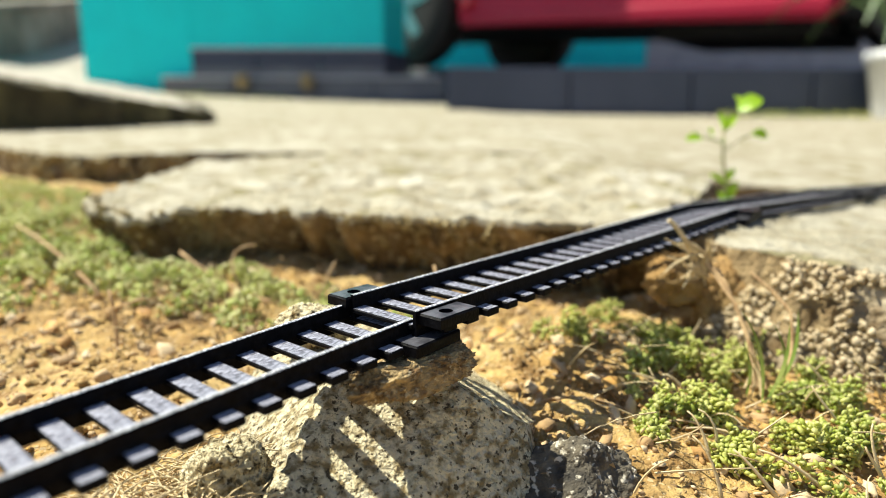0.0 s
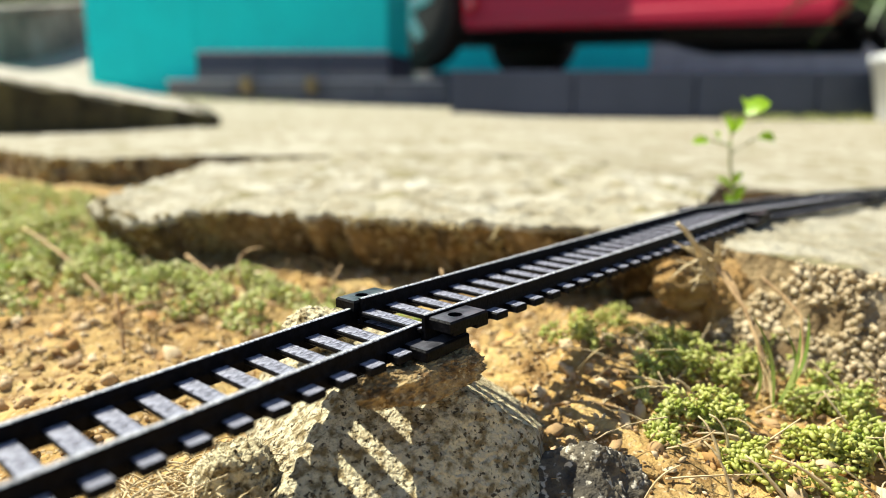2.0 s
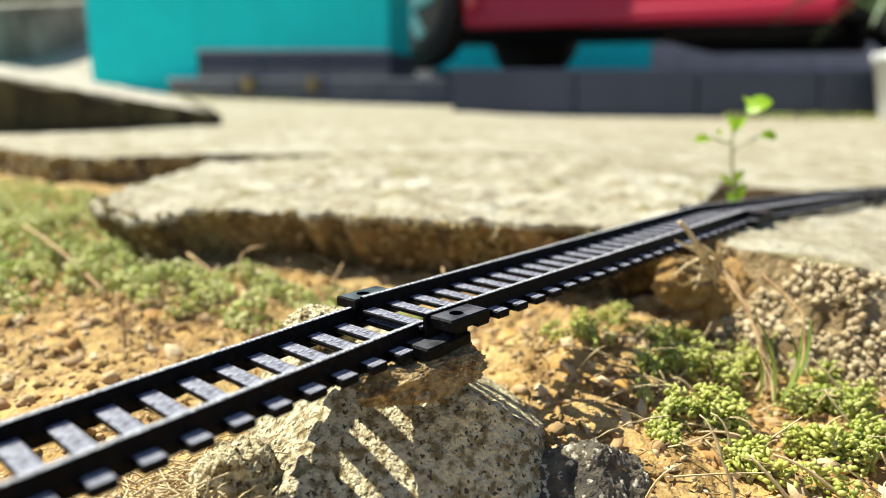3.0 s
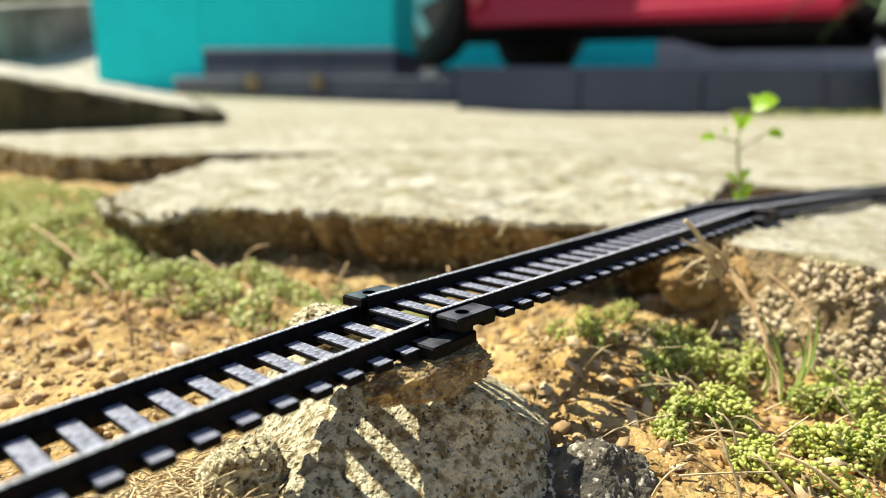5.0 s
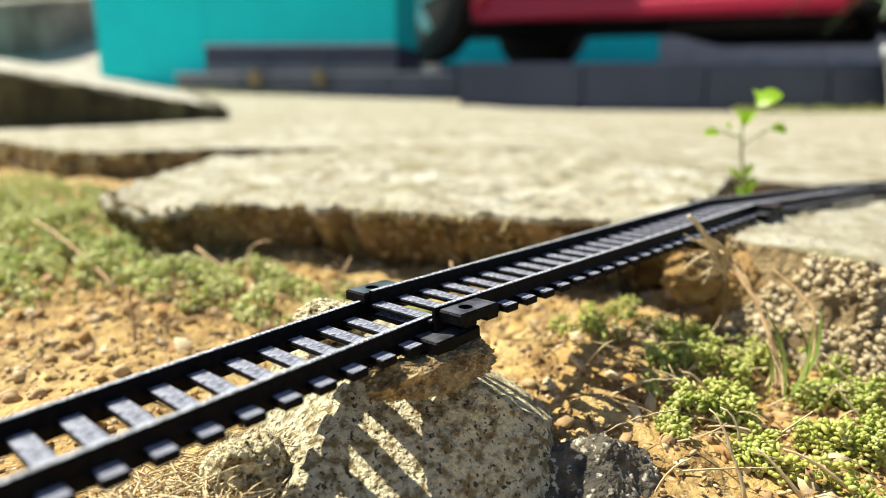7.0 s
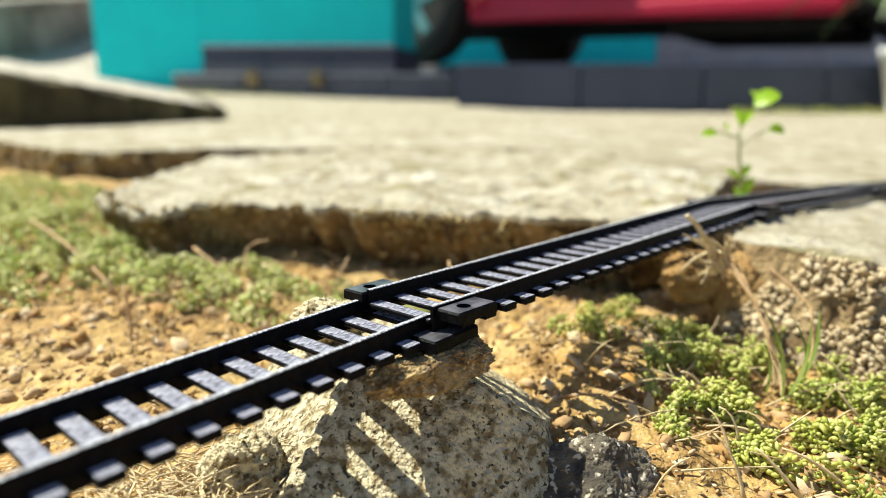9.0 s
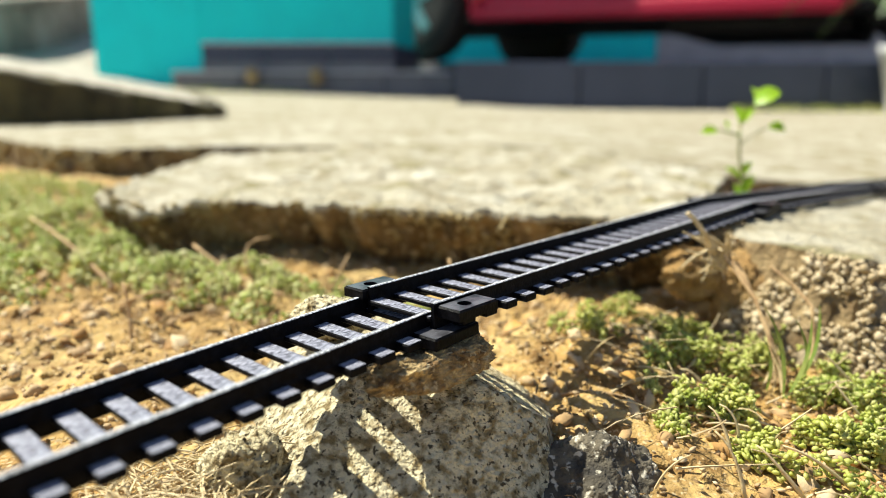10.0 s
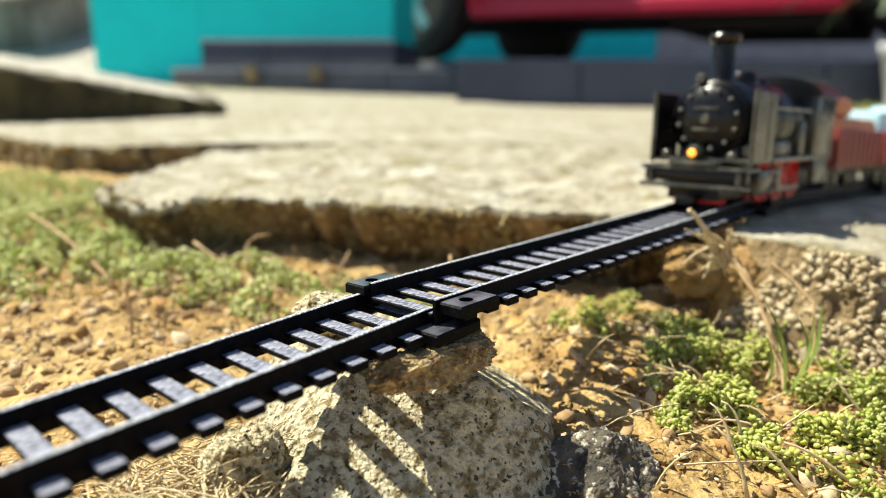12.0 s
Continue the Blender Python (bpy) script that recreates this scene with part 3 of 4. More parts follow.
    part("coping", bm, M_OLDWALL, w)
    w.matrix_basis = pose(-3.66, 8.0, 1.13, 0, -9.6, 103.8)


def wheel(parent, m, r=0.34, w=0.21):
    """Axle along local y, outer face to -y."""
    ob = thing("wheel", "", "", m)
    ob.parent = parent
    for key in ("label", "category"):
        if key in ob:
            del ob[key]
    turn = pose(0, 0, 0, 90)
    bm = bmesh.new()
    lathe(bm, [(r * .62, -w / 2), (r * .9, -w / 2), (r * .98, -w * .4), (r, -w * .25), (r, w * .25), (r * .98, w * .4), (r * .9, w / 2), (r * .62, w / 2)], 48, turn)
    smooth(bm)
    part("tyre", bm, M_RUBBER, ob)
    bm = bmesh.new()
    for i in range(5):
        box(bm, -.035, .035, -w / 2 - .004, -w / 2 + .03, 0.02, r * .6, 0.008, Matrix.Rotation(i * 2 * math.pi / 5, 4, "Y"))
    lathe(bm, [(r * .64, -.012), (r * .64, .012)], 48, pose(0, -w / 2 + .02, 0, 90))
    lathe(bm, [(.055, -.012), (.05, .018)], 24, pose(0, -w / 2 + .01, 0, 90))
    part("rim", bm, M_RIM, ob)
    return ob


def build_car():
    # local: x towards the tail, y away from the near side, z up, origin under the near front wheel
    c = thing("car", "glossy red car parked on the tiled carport floor", "car", pose(-0.20, 4.02, 0.445, 0, 2.7, -38))
    W, B = 1.55, 2.6
    side = [(-0.72, .30), (-0.70, .22), (-.42, .20), (-.38, .42), (-.26, .62), (-.08, .68), (.10, .68), (.26, .60), (.37, .42), (.41, .20), (2.19, .18), (2.23, .42), (2.34, .62), (2.52, .68),
            (2.70, .68), (2.86, .60), (2.97, .42), (3.02, .22), (3.30, .26), (3.36, .60), (3.30, .95), (2.6, 1.42), (1.2, 1.46), (.45, 1.02), (-.45, .92), (-.70, .66)]
    bm = bmesh.new()
    rings = []
    for y, ins in ((0.03, .03), (0.0, 0.0), (W, 0.0), (W - .03, .03)):
        rings.append([bm.verts.new((x, y + (0.16 * max(0, z - .9) * (1 if y < 1 else -1)), z + (0.16 if y > 1 and z < .3 else 0))) for x, z in side])
    for a, b in ((rings[1], rings[2]),):
        for i in range(len(side)):
            j = (i + 1) % len(side)
            bm.faces.new((a[i], a[j], b[j], b[i]))
    bm.faces.new(rings[1][::-1])
    bm.faces.new(rings[2])
    bmesh.ops.delete(bm, geom=rings[0] + rings[3], context="VERTS")
    bmesh.ops.recalc_face_normals(bm, faces=bm.faces)
    bmesh.ops.bevel(bm, geom=[e for e in bm.edges if len(e.link_faces) == 2 and abs(e.calc_face_angle(0)) > 1.2], offset=.03, segments=3, affect="EDGES")
    smooth(bm, 30)
    part("body", bm, M_RED, c)
    bm = bmesh.new()
    box(bm, .43, 2.17, -.012, .04, .20, .27, .015)
    part("side_skirt", bm, M_RED, c)
    bm = bmesh.new()
    box(bm, -.5, 3.1, .10, 1.0, .20, .34, .02)
    box(bm, -.25, .25, .35, W - .2, .24, .36, .02)
    part("underbody", bm, M_UNDER, c)
    # black boxes added for the far sill and the shadow below the body
    bm = bmesh.new()
    box(bm, 1.35, 2.15, .35, 1.15, .145, .26, .03)
    box(bm, 2.2, 3.0, .30, 1.20, .150, .26, .03)
    part("underbody_shade", bm, M_UNDER, c)
    bm = bmesh.new()
    box(bm, .80, 2.5, .005, .05, 1.05, 1.36, .02)
    part("window", bm, M_GLASS, c)
    bm = bmesh.new()
    lathe(bm, [(.03, -.01), (.045, 0), (.03, .02)], 24, pose(.47, -.02, .33, 90))
    part("reflector", bm, M_LAMP, c)
    for x in (0, B):
        for y in (.11, W - .11):
            wheel(c, pose(x, y, .33, 0, 0, 0 if y < 1 else 180))


def build_yard_things():
    # two tan garden stones before the step
    for x in (-0.93, -0.615):
        rock("garden_stone", "small tan stone lump beside the tiled step", (x, 3.40, 0.325), (0.034, 0.03, 0.045), M_TAN, [((0, 0, 1), .8)], 0.2, x, 3)
    p = thing("plant_pot", "white flower pot with a dark arching plant", "plant pot", pose(1.66, 2.55, 0.0))
    p.matrix_basis = pose(1.425, 2.06, apron(1.425, 2.06) - .003)
    bm = bmesh.new()
    lathe(bm, [(.085, 0), (.09, .01), (.12, .17), (.128, .17), (.128, .20), (.115, .20), (.105, .15)], 36)
    smooth(bm)
    part("pot", bm, M_WHITE, p)
    rnd = random.Random(5)
    for i in range(26):
        a, q = rnd.uniform(0, 6.28), rnd.uniform(.25, .62)
        bm = bmesh.new()
        pts = bent((0, 0, .15), (q * math.cos(a), q * math.sin(a), .15 + rnd.uniform(.05, .35)), (0, 0, .16), 8)
        side = Vector((-math.sin(a), math.cos(a), 0))
        vs = []
        for k, c in enumerate(pts):
            w = 0.013 * math.sin(math.pi * (k + .6) / 9.2)
            vs.append([bm.verts.new(c + side * w), bm.verts.new(c + Vector((0, 0, -.004))), bm.verts.new(c - side * w)])
        for u, v in zip(vs, vs[1:]):
            bm.faces.new((u[0], u[1], v[1], v[0]))
            bm.faces.new((u[1], u[2], v[2], v[1]))
        smooth(bm)
        part("leaf", bm, M_FOLIAGE, p)
    # a hedge behind the boundary wall
    rnd = random.Random(8)
    verts, faces = [], []
    for i in range(9000):
        u = rnd.uniform(-4.5, 1.0)
        c = Vector((-3.95 - u * .238 - rnd.uniform(.1, .9), 8.0 + u * .971, 1.25 + u * .17 + rnd.uniform(0, 1) ** 1.3 * .40))
        a, b = Vector([rnd.gauss(0, 1) for _ in range(3)]).normalized() * .05, Vector([rnd.gauss(0, 1) for _ in range(3)]).normalized() * .03
        k = len(verts)
        verts += [c - a, c + b, c + a, c - b]
        faces.append((k, k + 1, k + 2, k + 3))
    me = bpy.data.meshes.new("hedge")
    me.from_pydata(verts, [], faces)
    me.materials.append(M_HEDGE)
    tagged(new("hedge", me), "sunlit green hedge behind the boundary wall", "hedge", kind="stuff")


# ---- ground cover ----
def scatter(name, label, category, material, places, shape, sizes, rnd, tilt=1.0):
    """Joins many small copies of one low shape (verts, faces) into one mesh."""
    V, F = shape
    V = np.array([tuple(v) for v in V])
    verts, faces = [], []
    k = 0
    for (x, y, z) in places:
        e = Euler((rnd.uniform(-tilt, tilt), rnd.uniform(-tilt, tilt), rnd.uniform(0, 6.28))).to_matrix()
        s = np.array([rnd.uniform(*sizes) * rnd.uniform(.75, 1.25) for _ in range(3)])
        verts.append((V * s) @ np.array(e).T + (x, y, z))
        faces += [tuple(i + k for i in f) for f in F]
        k += len(V)
    me = bpy.data.meshes.new(name)
    me.from_pydata(np.concatenate(verts).tolist(), [], faces)
    me.polygons.foreach_set("use_smooth", [True] * len(faces))
    me.materials.append(material)
    return tagged(new(name, me), label, category, kind="stuff")


def ico(sub, squash=(1, 1, 1), seed=0, lump=0.0):
    bm = bmesh.new()
    bmesh.ops.create_icosphere(bm, subdivisions=sub, radius=1)
    for v in bm.verts:
        k = 1 + lump * noise.noise(v.co * 1.3 + Vector((seed, 0, 0)))
        v.co = Vector((v.co.x * squash[0] * k, v.co.y * squash[1] * k, v.co.z * squash[2] * k))
    bm.verts.index_update()
    out = ([v.co.copy() for v in bm.verts], [tuple(v.index for v in f.verts) for f in bm.faces])
    bm.free()
    return out


def patch(rnd, n, blobs, lift, bare=0.10):
    """Places in round patches (x, y, radius, weight) on the soil, heaped towards their middles."""
    out = []
    tot = [b[3] for b in blobs]
    while len(out) < n:
        x, y, r, _ = rnd.choices(blobs, tot)[0]
        a, q = rnd.uniform(0, 6.283), r * math.sqrt(rnd.random())
        px, py = x + q * math.cos(a), y + q * math.sin(a)
        if fbm((px, py, 9), 75, 3) < bare + 0.30 * (q / r - .5):
            continue
        out.append((px, py, soil(px, py) + lift * rnd.random() * (1 - (q / r) ** 2 * .8) + 0.0008))
    return out


def build_cover():
    rnd = random.Random(3)
    near = [(rnd.uniform(-.34, .22), rnd.uniform(.10, .42)) for _ in range(12000)]
    scatter("pebbles", "orange and tan pebbles and soil crumbs", "pebbles", M_PEBBLE, [(x, y, soil(x, y) + .0004) for x, y in near[4700:]], ico(1, (1, .8, .65), 2, .5), (.0005, .0014), rnd)
    scatter("gravel", "rounded tan gravel stones on the soil", "gravel", M_PEBBLE, [(x, y, soil(x, y) + .0006) for x, y in near[3800:4700]], ico(2, (1, .85, .6), 5, .5), (.0015, .0034), rnd)
    scatter("soil_clods", "crumbly ochre clods of dry soil", "soil", M_SOIL, [(x, y, soil(x, y) - .0004) for x, y in [(rnd.uniform(-.32, .2), rnd.uniform(.11, .40)) for _ in range(1500)]], ico(2, (1, .9, .6), 7, .9), (.0012, .0032), rnd)
    right = [(.085, .20, .03, 3), (.075, .165, .025, 3), (.10, .165, .03, 3), (.125, .165, .03, 2), (.055, .215, .02, 1.4), (.07, .235, .015, .8), (.09, .145, .025, 2), (.13, .14, .025, 1.5), (.105, .205, .03, 2)]
    leaf = ico(1, (1.0, .62, .42))
    scatter("succulent_moss", "bright green carpet of tiny succulent leaves", "moss", M_MOSS, patch(rnd, 7200, right, .009, .16), leaf, (.0006, .0015), rnd)
    left = [(-.20, .33, .05, 3), (-.15, .30, .045, 3), (-.24, .36, .06, 3), (-.12, .28, .03, 1.5), (-.17, .26, .03, .8), (-.28, .33, .05, 2), (-.085, .285, .02, .7), (-.20, .28, .03, .8), (-.04, .262, .014, .25), (-.33, .42, .06, 2), (-.36, .50, .07, 2.2), (-.27, .44, .05, 2), (-.24, .40, .04, 1.5), (-.06, .256, .024, .8), (-.015, .250, .016, .5), (-.10, .262, .022, .7)]
    scatter("pale_moss", "olive and pale green creeping moss", "moss", M_MOSS_OLIVE, patch(rnd, 11500, left, .010, 0.0), leaf, (.0009, .0023), rnd)
    flake = ([(-1, 0, 0), (0, -.5, .15), (1, 0, .1), (0, .5, .15), (0, -.5, .02), (0, .5, .02)], [(0, 1, 2, 3), (0, 5, 2, 4), (0, 4, 1), (4, 2, 1), (2, 5, 3), (5, 0, 3)])
    litter = [(x, y) for x, y in [(rnd.uniform(.02, .15), rnd.uniform(.12, .235)) for _ in range(700)] + [(rnd.uniform(-.32, -.02), rnd.uniform(.2, .42)) for _ in range(900)] + [(rnd.uniform(-.12, .03), rnd.uniform(.225, .285)) for _ in range(900)]]
    scatter("leaf_litter", "tiny dry brown flakes and dead leaf bits", "leaf litter", M_LITTER, [(x, y, soil(x, y) + rnd.uniform(.001, .006)) for x, y in litter], flake, (.0006, .0017), rnd, .7)
    bm = bmesh.new()
    for i in range(150):
        x, y = rnd.choice([(rnd.uniform(-.33, -.04), rnd.uniform(.2, .40)), (rnd.uniform(.03, .15), rnd.uniform(.125, .23))])
        a, l = rnd.uniform(0, 6.28), rnd.uniform(.008, .026)
        z = soil(x, y) + .001
        tube(bm, bent((x, y, z), (x + l * math.cos(a), y + l * .5 * math.sin(a), z + rnd.uniform(.001, .012)), (rnd.uniform(-.002, .002), 0, rnd.uniform(0, .003)), 5), .0003, .00015, 4)
    tagged(part("dry_stems", bm, M_STRAW), "thin pale dry stems among moss and soil", "dry stems", kind="stuff")
    edge = [(0.104, 0.243), (0.112, 0.228), (0.137, 0.207), (0.19, 0.175), (0.30, 0.12)]
    def face_stones(label, material, line, n, span, deep, lean, out, sizes, top):
        """Stones set in a broken face: along a stretch of its line, down to a depth, leaning in as it goes down."""
        spots = []
        while len(spots) < n:
            u, h = rnd.uniform(*span), rnd.uniform(.001, deep)
            x, y = along(line, u)
            if fbm((x * 1.3, y, h * 1.5), 55, 3) < -.12:
                continue
            k = rnd.uniform(-out, out * .4) + lean * h - .0025 * fbm((x, y, h), 40, 2)
            spots.append((x + .45 * k, y + .9 * k, top(x, y) - h))
        scatter("aggregate", label, "gravel", material, spots, ico(1, (1, .85, .8), 4, .5), sizes, rnd)
    face_stones("coarse pale stones set in the block's broken face", M_STONES, edge, 1700, (0, .75), .050, -.44, .0032, (.0006, .0021), apron)
    face_stones("fine pale grit in the block's broken face", M_STONES, edge, 3600, (0, .75), .050, -.44, .0025, (.0005, .0012), apron)
    front = [(-0.186, 0.372), (-0.165, 0.335), (-0.135, 0.305), (-0.11, 0.318), (-0.07, 0.322), (-0.02, 0.297), (0.045, 0.275), (0.090, 0.262)]
    face_stones("brown grit in the slab's broken edge", M_FACE, front, 3400, (0, 1), .034, .85, .0030, (.0007, .0021), apron)
    back_edge = [(-0.62, 0.80), (-0.465, 0.71), (-0.34, 0.60), (-0.29, 0.575), (-0.215, 0.62)]
    face_stones("brown grit in the pavement's broken edge", M_FACE, back_edge, 1500, (0, 1), .045, .12, .0050, (.0015, .0042), apron)
    # dry straw by the boulder's foot
    bm = bmesh.new()
    for i in range(420):
        x, y = rnd.uniform(-.066, -.036), rnd.uniform(.098, .135)
        a, l = rnd.uniform(0, 3.14), rnd.uniform(.006, .018)
        z = soil(x, y) + rnd.uniform(.001, .010)
        d = Vector((math.cos(a) * l, math.sin(a) * l, rnd.uniform(-.003, .003)))
        tube(bm, bent((x, y, z), Vector((x, y, z)) + d, (rnd.uniform(-.001, .001), rnd.uniform(-.001, .001), .0015), 3), .00025, .00015, 4)
    tagged(part("straw", bm, M_STRAW), "matted dry straw heaped on the soil", "straw", kind="stuff")


# ---- plants and twigs ----
def leaf_blade(bm, base, tip, width, up=(0, 0, 1), n=6):
    base, tip = Vector(base), Vector(tip)
    d = tip - base
    s = d.cross(Vector(up)).normalized()
    u = s.cross(d).normalized()
    L = []
    for i in range(n + 1):
        k = i / n
        w = width * math.sin(math.pi * min(1, .08 + k * .92)) ** .7 * .5
        c = base + d * k + u * d.length * .10 * math.sin(math.pi * k)
        L.append([bm.verts.new(c + s * w + u * w * .25), bm.verts.new(c), bm.verts.new(c - s * w + u * w * .25)])
    for a, b in zip(L, L[1:]):
        bm.faces.new((a[0], a[1], b[1], b[0]))
        bm.faces.new((a[1], a[2], b[2], b[1]))


def build_weeds():
    rnd = random.Random(21)
    places = [(rnd.uniform(.9, 1.75), 2.17 + rnd.uniform(-.02, .02)) for _ in range(500)] + [(rnd.uniform(-1.5, -.7), 3.44 + rnd.uniform(-.10, .03)) for _ in range(350)]
    scatter("weeds", "low bright weeds along the foot of the step", "weeds", M_MOSS, [(x, y, apron(x, y) + rnd.uniform(0, .014)) for x, y in places], ico(1, (1.4, .6, .3)), (.004, .009), rnd)


def build_plants():
    # seedling in the crack: base and crown
    B = Vector((0.164, 0.374, 0.098))
    s = thing("seedling", "small bright green seedling growing from a slab crack", "plant", Matrix.Translation(B) @ Matrix.Diagonal((1, 1, 1.18, 1)))
    bm = bmesh.new()
    tube(bm, [(0, 0, 0), (.001, 0, .012), (-.002, 0, .026), (-.003, .0, .040)], .0012, .0007, 8)
    tube(bm, [(-.003, 0, .038), (.004, .001, .046), (.009, .001, .050)], .0006, .0004)
    tube(bm, [(-.002, 0, .030), (.008, -.001, .036), (.014, -.002, .038)], .0005, .0003)
    tube(bm, [(-.003, 0, .034), (-.012, .001, .036), (-.018, .001, .036)], .0005, .0003)
    smooth(bm, 80)
    part("stem", bm, M_STEM, s)
    for a, b, w in (((.004, 0, .049), (.016, -.004, .053), .011), ((.006, 0, .050), (.008, .010, .055), .010), ((.012, -.002, .038), (.019, -.006, .036), .008), ((-.003, 0, .040), (-.008, -.002, .047), .007),
                    ((-.003, 0, .040), (.003, -.003, .046), .006), ((-.009, 0, .036), (-.013, -.003, .040), .006), ((-.015, 0, .036), (-.025, -.003, .035), .006), ((.001, 0, .008), (.006, -.003, .016), .006),
                    ((0, 0, .002), (-.005, -.003, .012), .006), ((0, 0, .014), (-.010, -.002, .019), .005), ((0, 0, .016), (.004, -.003, .022), .005), ((0, 0, .0), (.003, -.004, .010), .006)):
        bm = bmesh.new()
        leaf_blade(bm, a, b, w * .85, (.1, -.8, .7))
        smooth(bm, 60)
        part("leaf", bm, M_LEAF, s)
    # dry grass tuft before the block
    G = Vector((0.0985, 0.187, 0.072))
    rnd = random.Random(12)
    g = thing("grass_tuft", "withered grass tuft with straw-coloured tops and green blades", "grass", Matrix.Translation(G))
    top = Vector((-.008, .030, .034))
    for i in range(3):
        bm = bmesh.new()
        o = Vector((.002 * i - .002, 0, 0))
        tube(bm, bent(o, top + Vector((.003 * i, 0, -.002 * i)), (.004 - .002 * i, -.003, 0), 8, .0003, rnd), .0007, .0005, 6)
        part("stalk", bm, M_TWIG, g)
    for i in range(26):
        bm = bmesh.new()
        d = Vector((rnd.uniform(-.014, .006), rnd.uniform(-.006, .004), rnd.uniform(-.006, .010)))
        if i == 0:
            d = Vector((-.010, -.001, .012))
        p = top + Vector((rnd.uniform(-.003, .004), 0, rnd.uniform(-.008, .001)))
        tube(bm, bent(p, p + d, (0, 0, rnd.uniform(.0005, .002)), 5, .0002, rnd), .0006 if i else .0010, .0002 if i else .0008, 5)
        part("blade", bm, M_STRAW, g)
    bm = bmesh.new()
    tube(bm, [(.006, .024, .030), (.011, .018, .025), (.014, .012, .020), (.013, .008, .012), (.010, .003, .006)], .0006, .0005)
    part("stalk", bm, M_TWIG, g)
    for i in range(9):
        bm = bmesh.new()
        b = Vector((rnd.uniform(-.006, .006), rnd.uniform(-.012, .004), 0))
        d = Vector((rnd.uniform(-.010, .006), rnd.uniform(-.008, .006), rnd.uniform(.012, .028)))
        leaf_blade(bm, b, b + d, .0016, (1, .2, 0), 7)
        smooth(bm, 70)
        part("blade", bm, M_GRASS if i % 3 else M_STRAW, g)

    # loose dry twigs and stems
    def twig(label, pts, r0, r1, fork=None, material=M_TWIG):
        bm = bmesh.new()
        tube(bm, pts, r0, r1, 7)
        if fork:
            tube(bm, fork, r1, r1 * .6, 6)
        smooth(bm, 80)
        tagged(part("twig", bm, material), label, "twig")
    twig("curved dry twig leaning at the slab's foot", bent((-.062, .262, .078), (-.108, .288, .094), (0, 0, -.003), 8), .0010, .0007,
         bent((-.078, .270, .083), (-.074, .284, .098), (-.006, 0, .004), 5))
    twig("forked dry twig standing behind the track", bent((.006, .225, .085), (.002, .228, .101), (0, 0, 0), 4), .0009, .0006, bent((.004, .226, .092), (.017, .230, .102), (0, 0, -.001), 4))
    twig("long pale dry stem lying on the moss", bent((-.13, .26, .082), (-.20, .325, .100), (0, 0, .003), 8), .0009, .0006)
    twig("thin upright dry stalk", bent((-.104, .215, .072), (-.108, .222, .094), (.001, 0, 0), 5), .0007, .0005, bent((-.106, .219, .088), (-.090, .218, .092), (0, 0, .001), 4))
    twig("thin upright dry stalk", bent((-.165, .215, .074), (-.162, .222, .093), (-.001, 0, 0), 5), .0006, .0005)
    twig("thin dry stem arching over pebbles", bent((.028, .178, .071), (.058, .168, .072), (0, 0, .004), 8), .0006, .0003)
    twig("short dry stalk by the slab", bent((-.045, .262, .080), (-.038, .268, .094), (0, 0, 0), 4), .0006, .0004)
    rnd = random.Random(44)
    for i in range(24):
        x, y = rnd.uniform(.055, .135), rnd.uniform(.13, .20)
        z = soil(x, y)
        a = rnd.uniform(1.8, 2.9)
        l = rnd.uniform(.010, .026)
        twig("thin pale dry stem among the moss", bent((x, y, z + .001), (x + l * math.cos(a) * .9, y + l * .2 * math.sin(a), z + rnd.uniform(.004, .016)), (rnd.uniform(-.002, .002), 0, .002), 6), .0005, .0002, None, M_STRAW)
    for (x, y, sz, az) in ((.0535, .174, .008, 2.2), (.064, .162, .006, 1.0), (.02, .21, .006, .3), (-.10, .235, .007, 2.6), (-.13, .22, .006, .9)):
        bm = bmesh.new()
        z = soil(x, y) + .0025
        leaf_blade(bm, (x, y, z), (x + sz * math.cos(az), y + sz * math.sin(az) * .4, z + .002), sz * .6, (0, -.5, 1))
        smooth(bm, 60)
        tagged(part("fallen_leaf", bm, M_DEADLEAF), "curled orange-brown fallen leaf on the soil", "leaf")


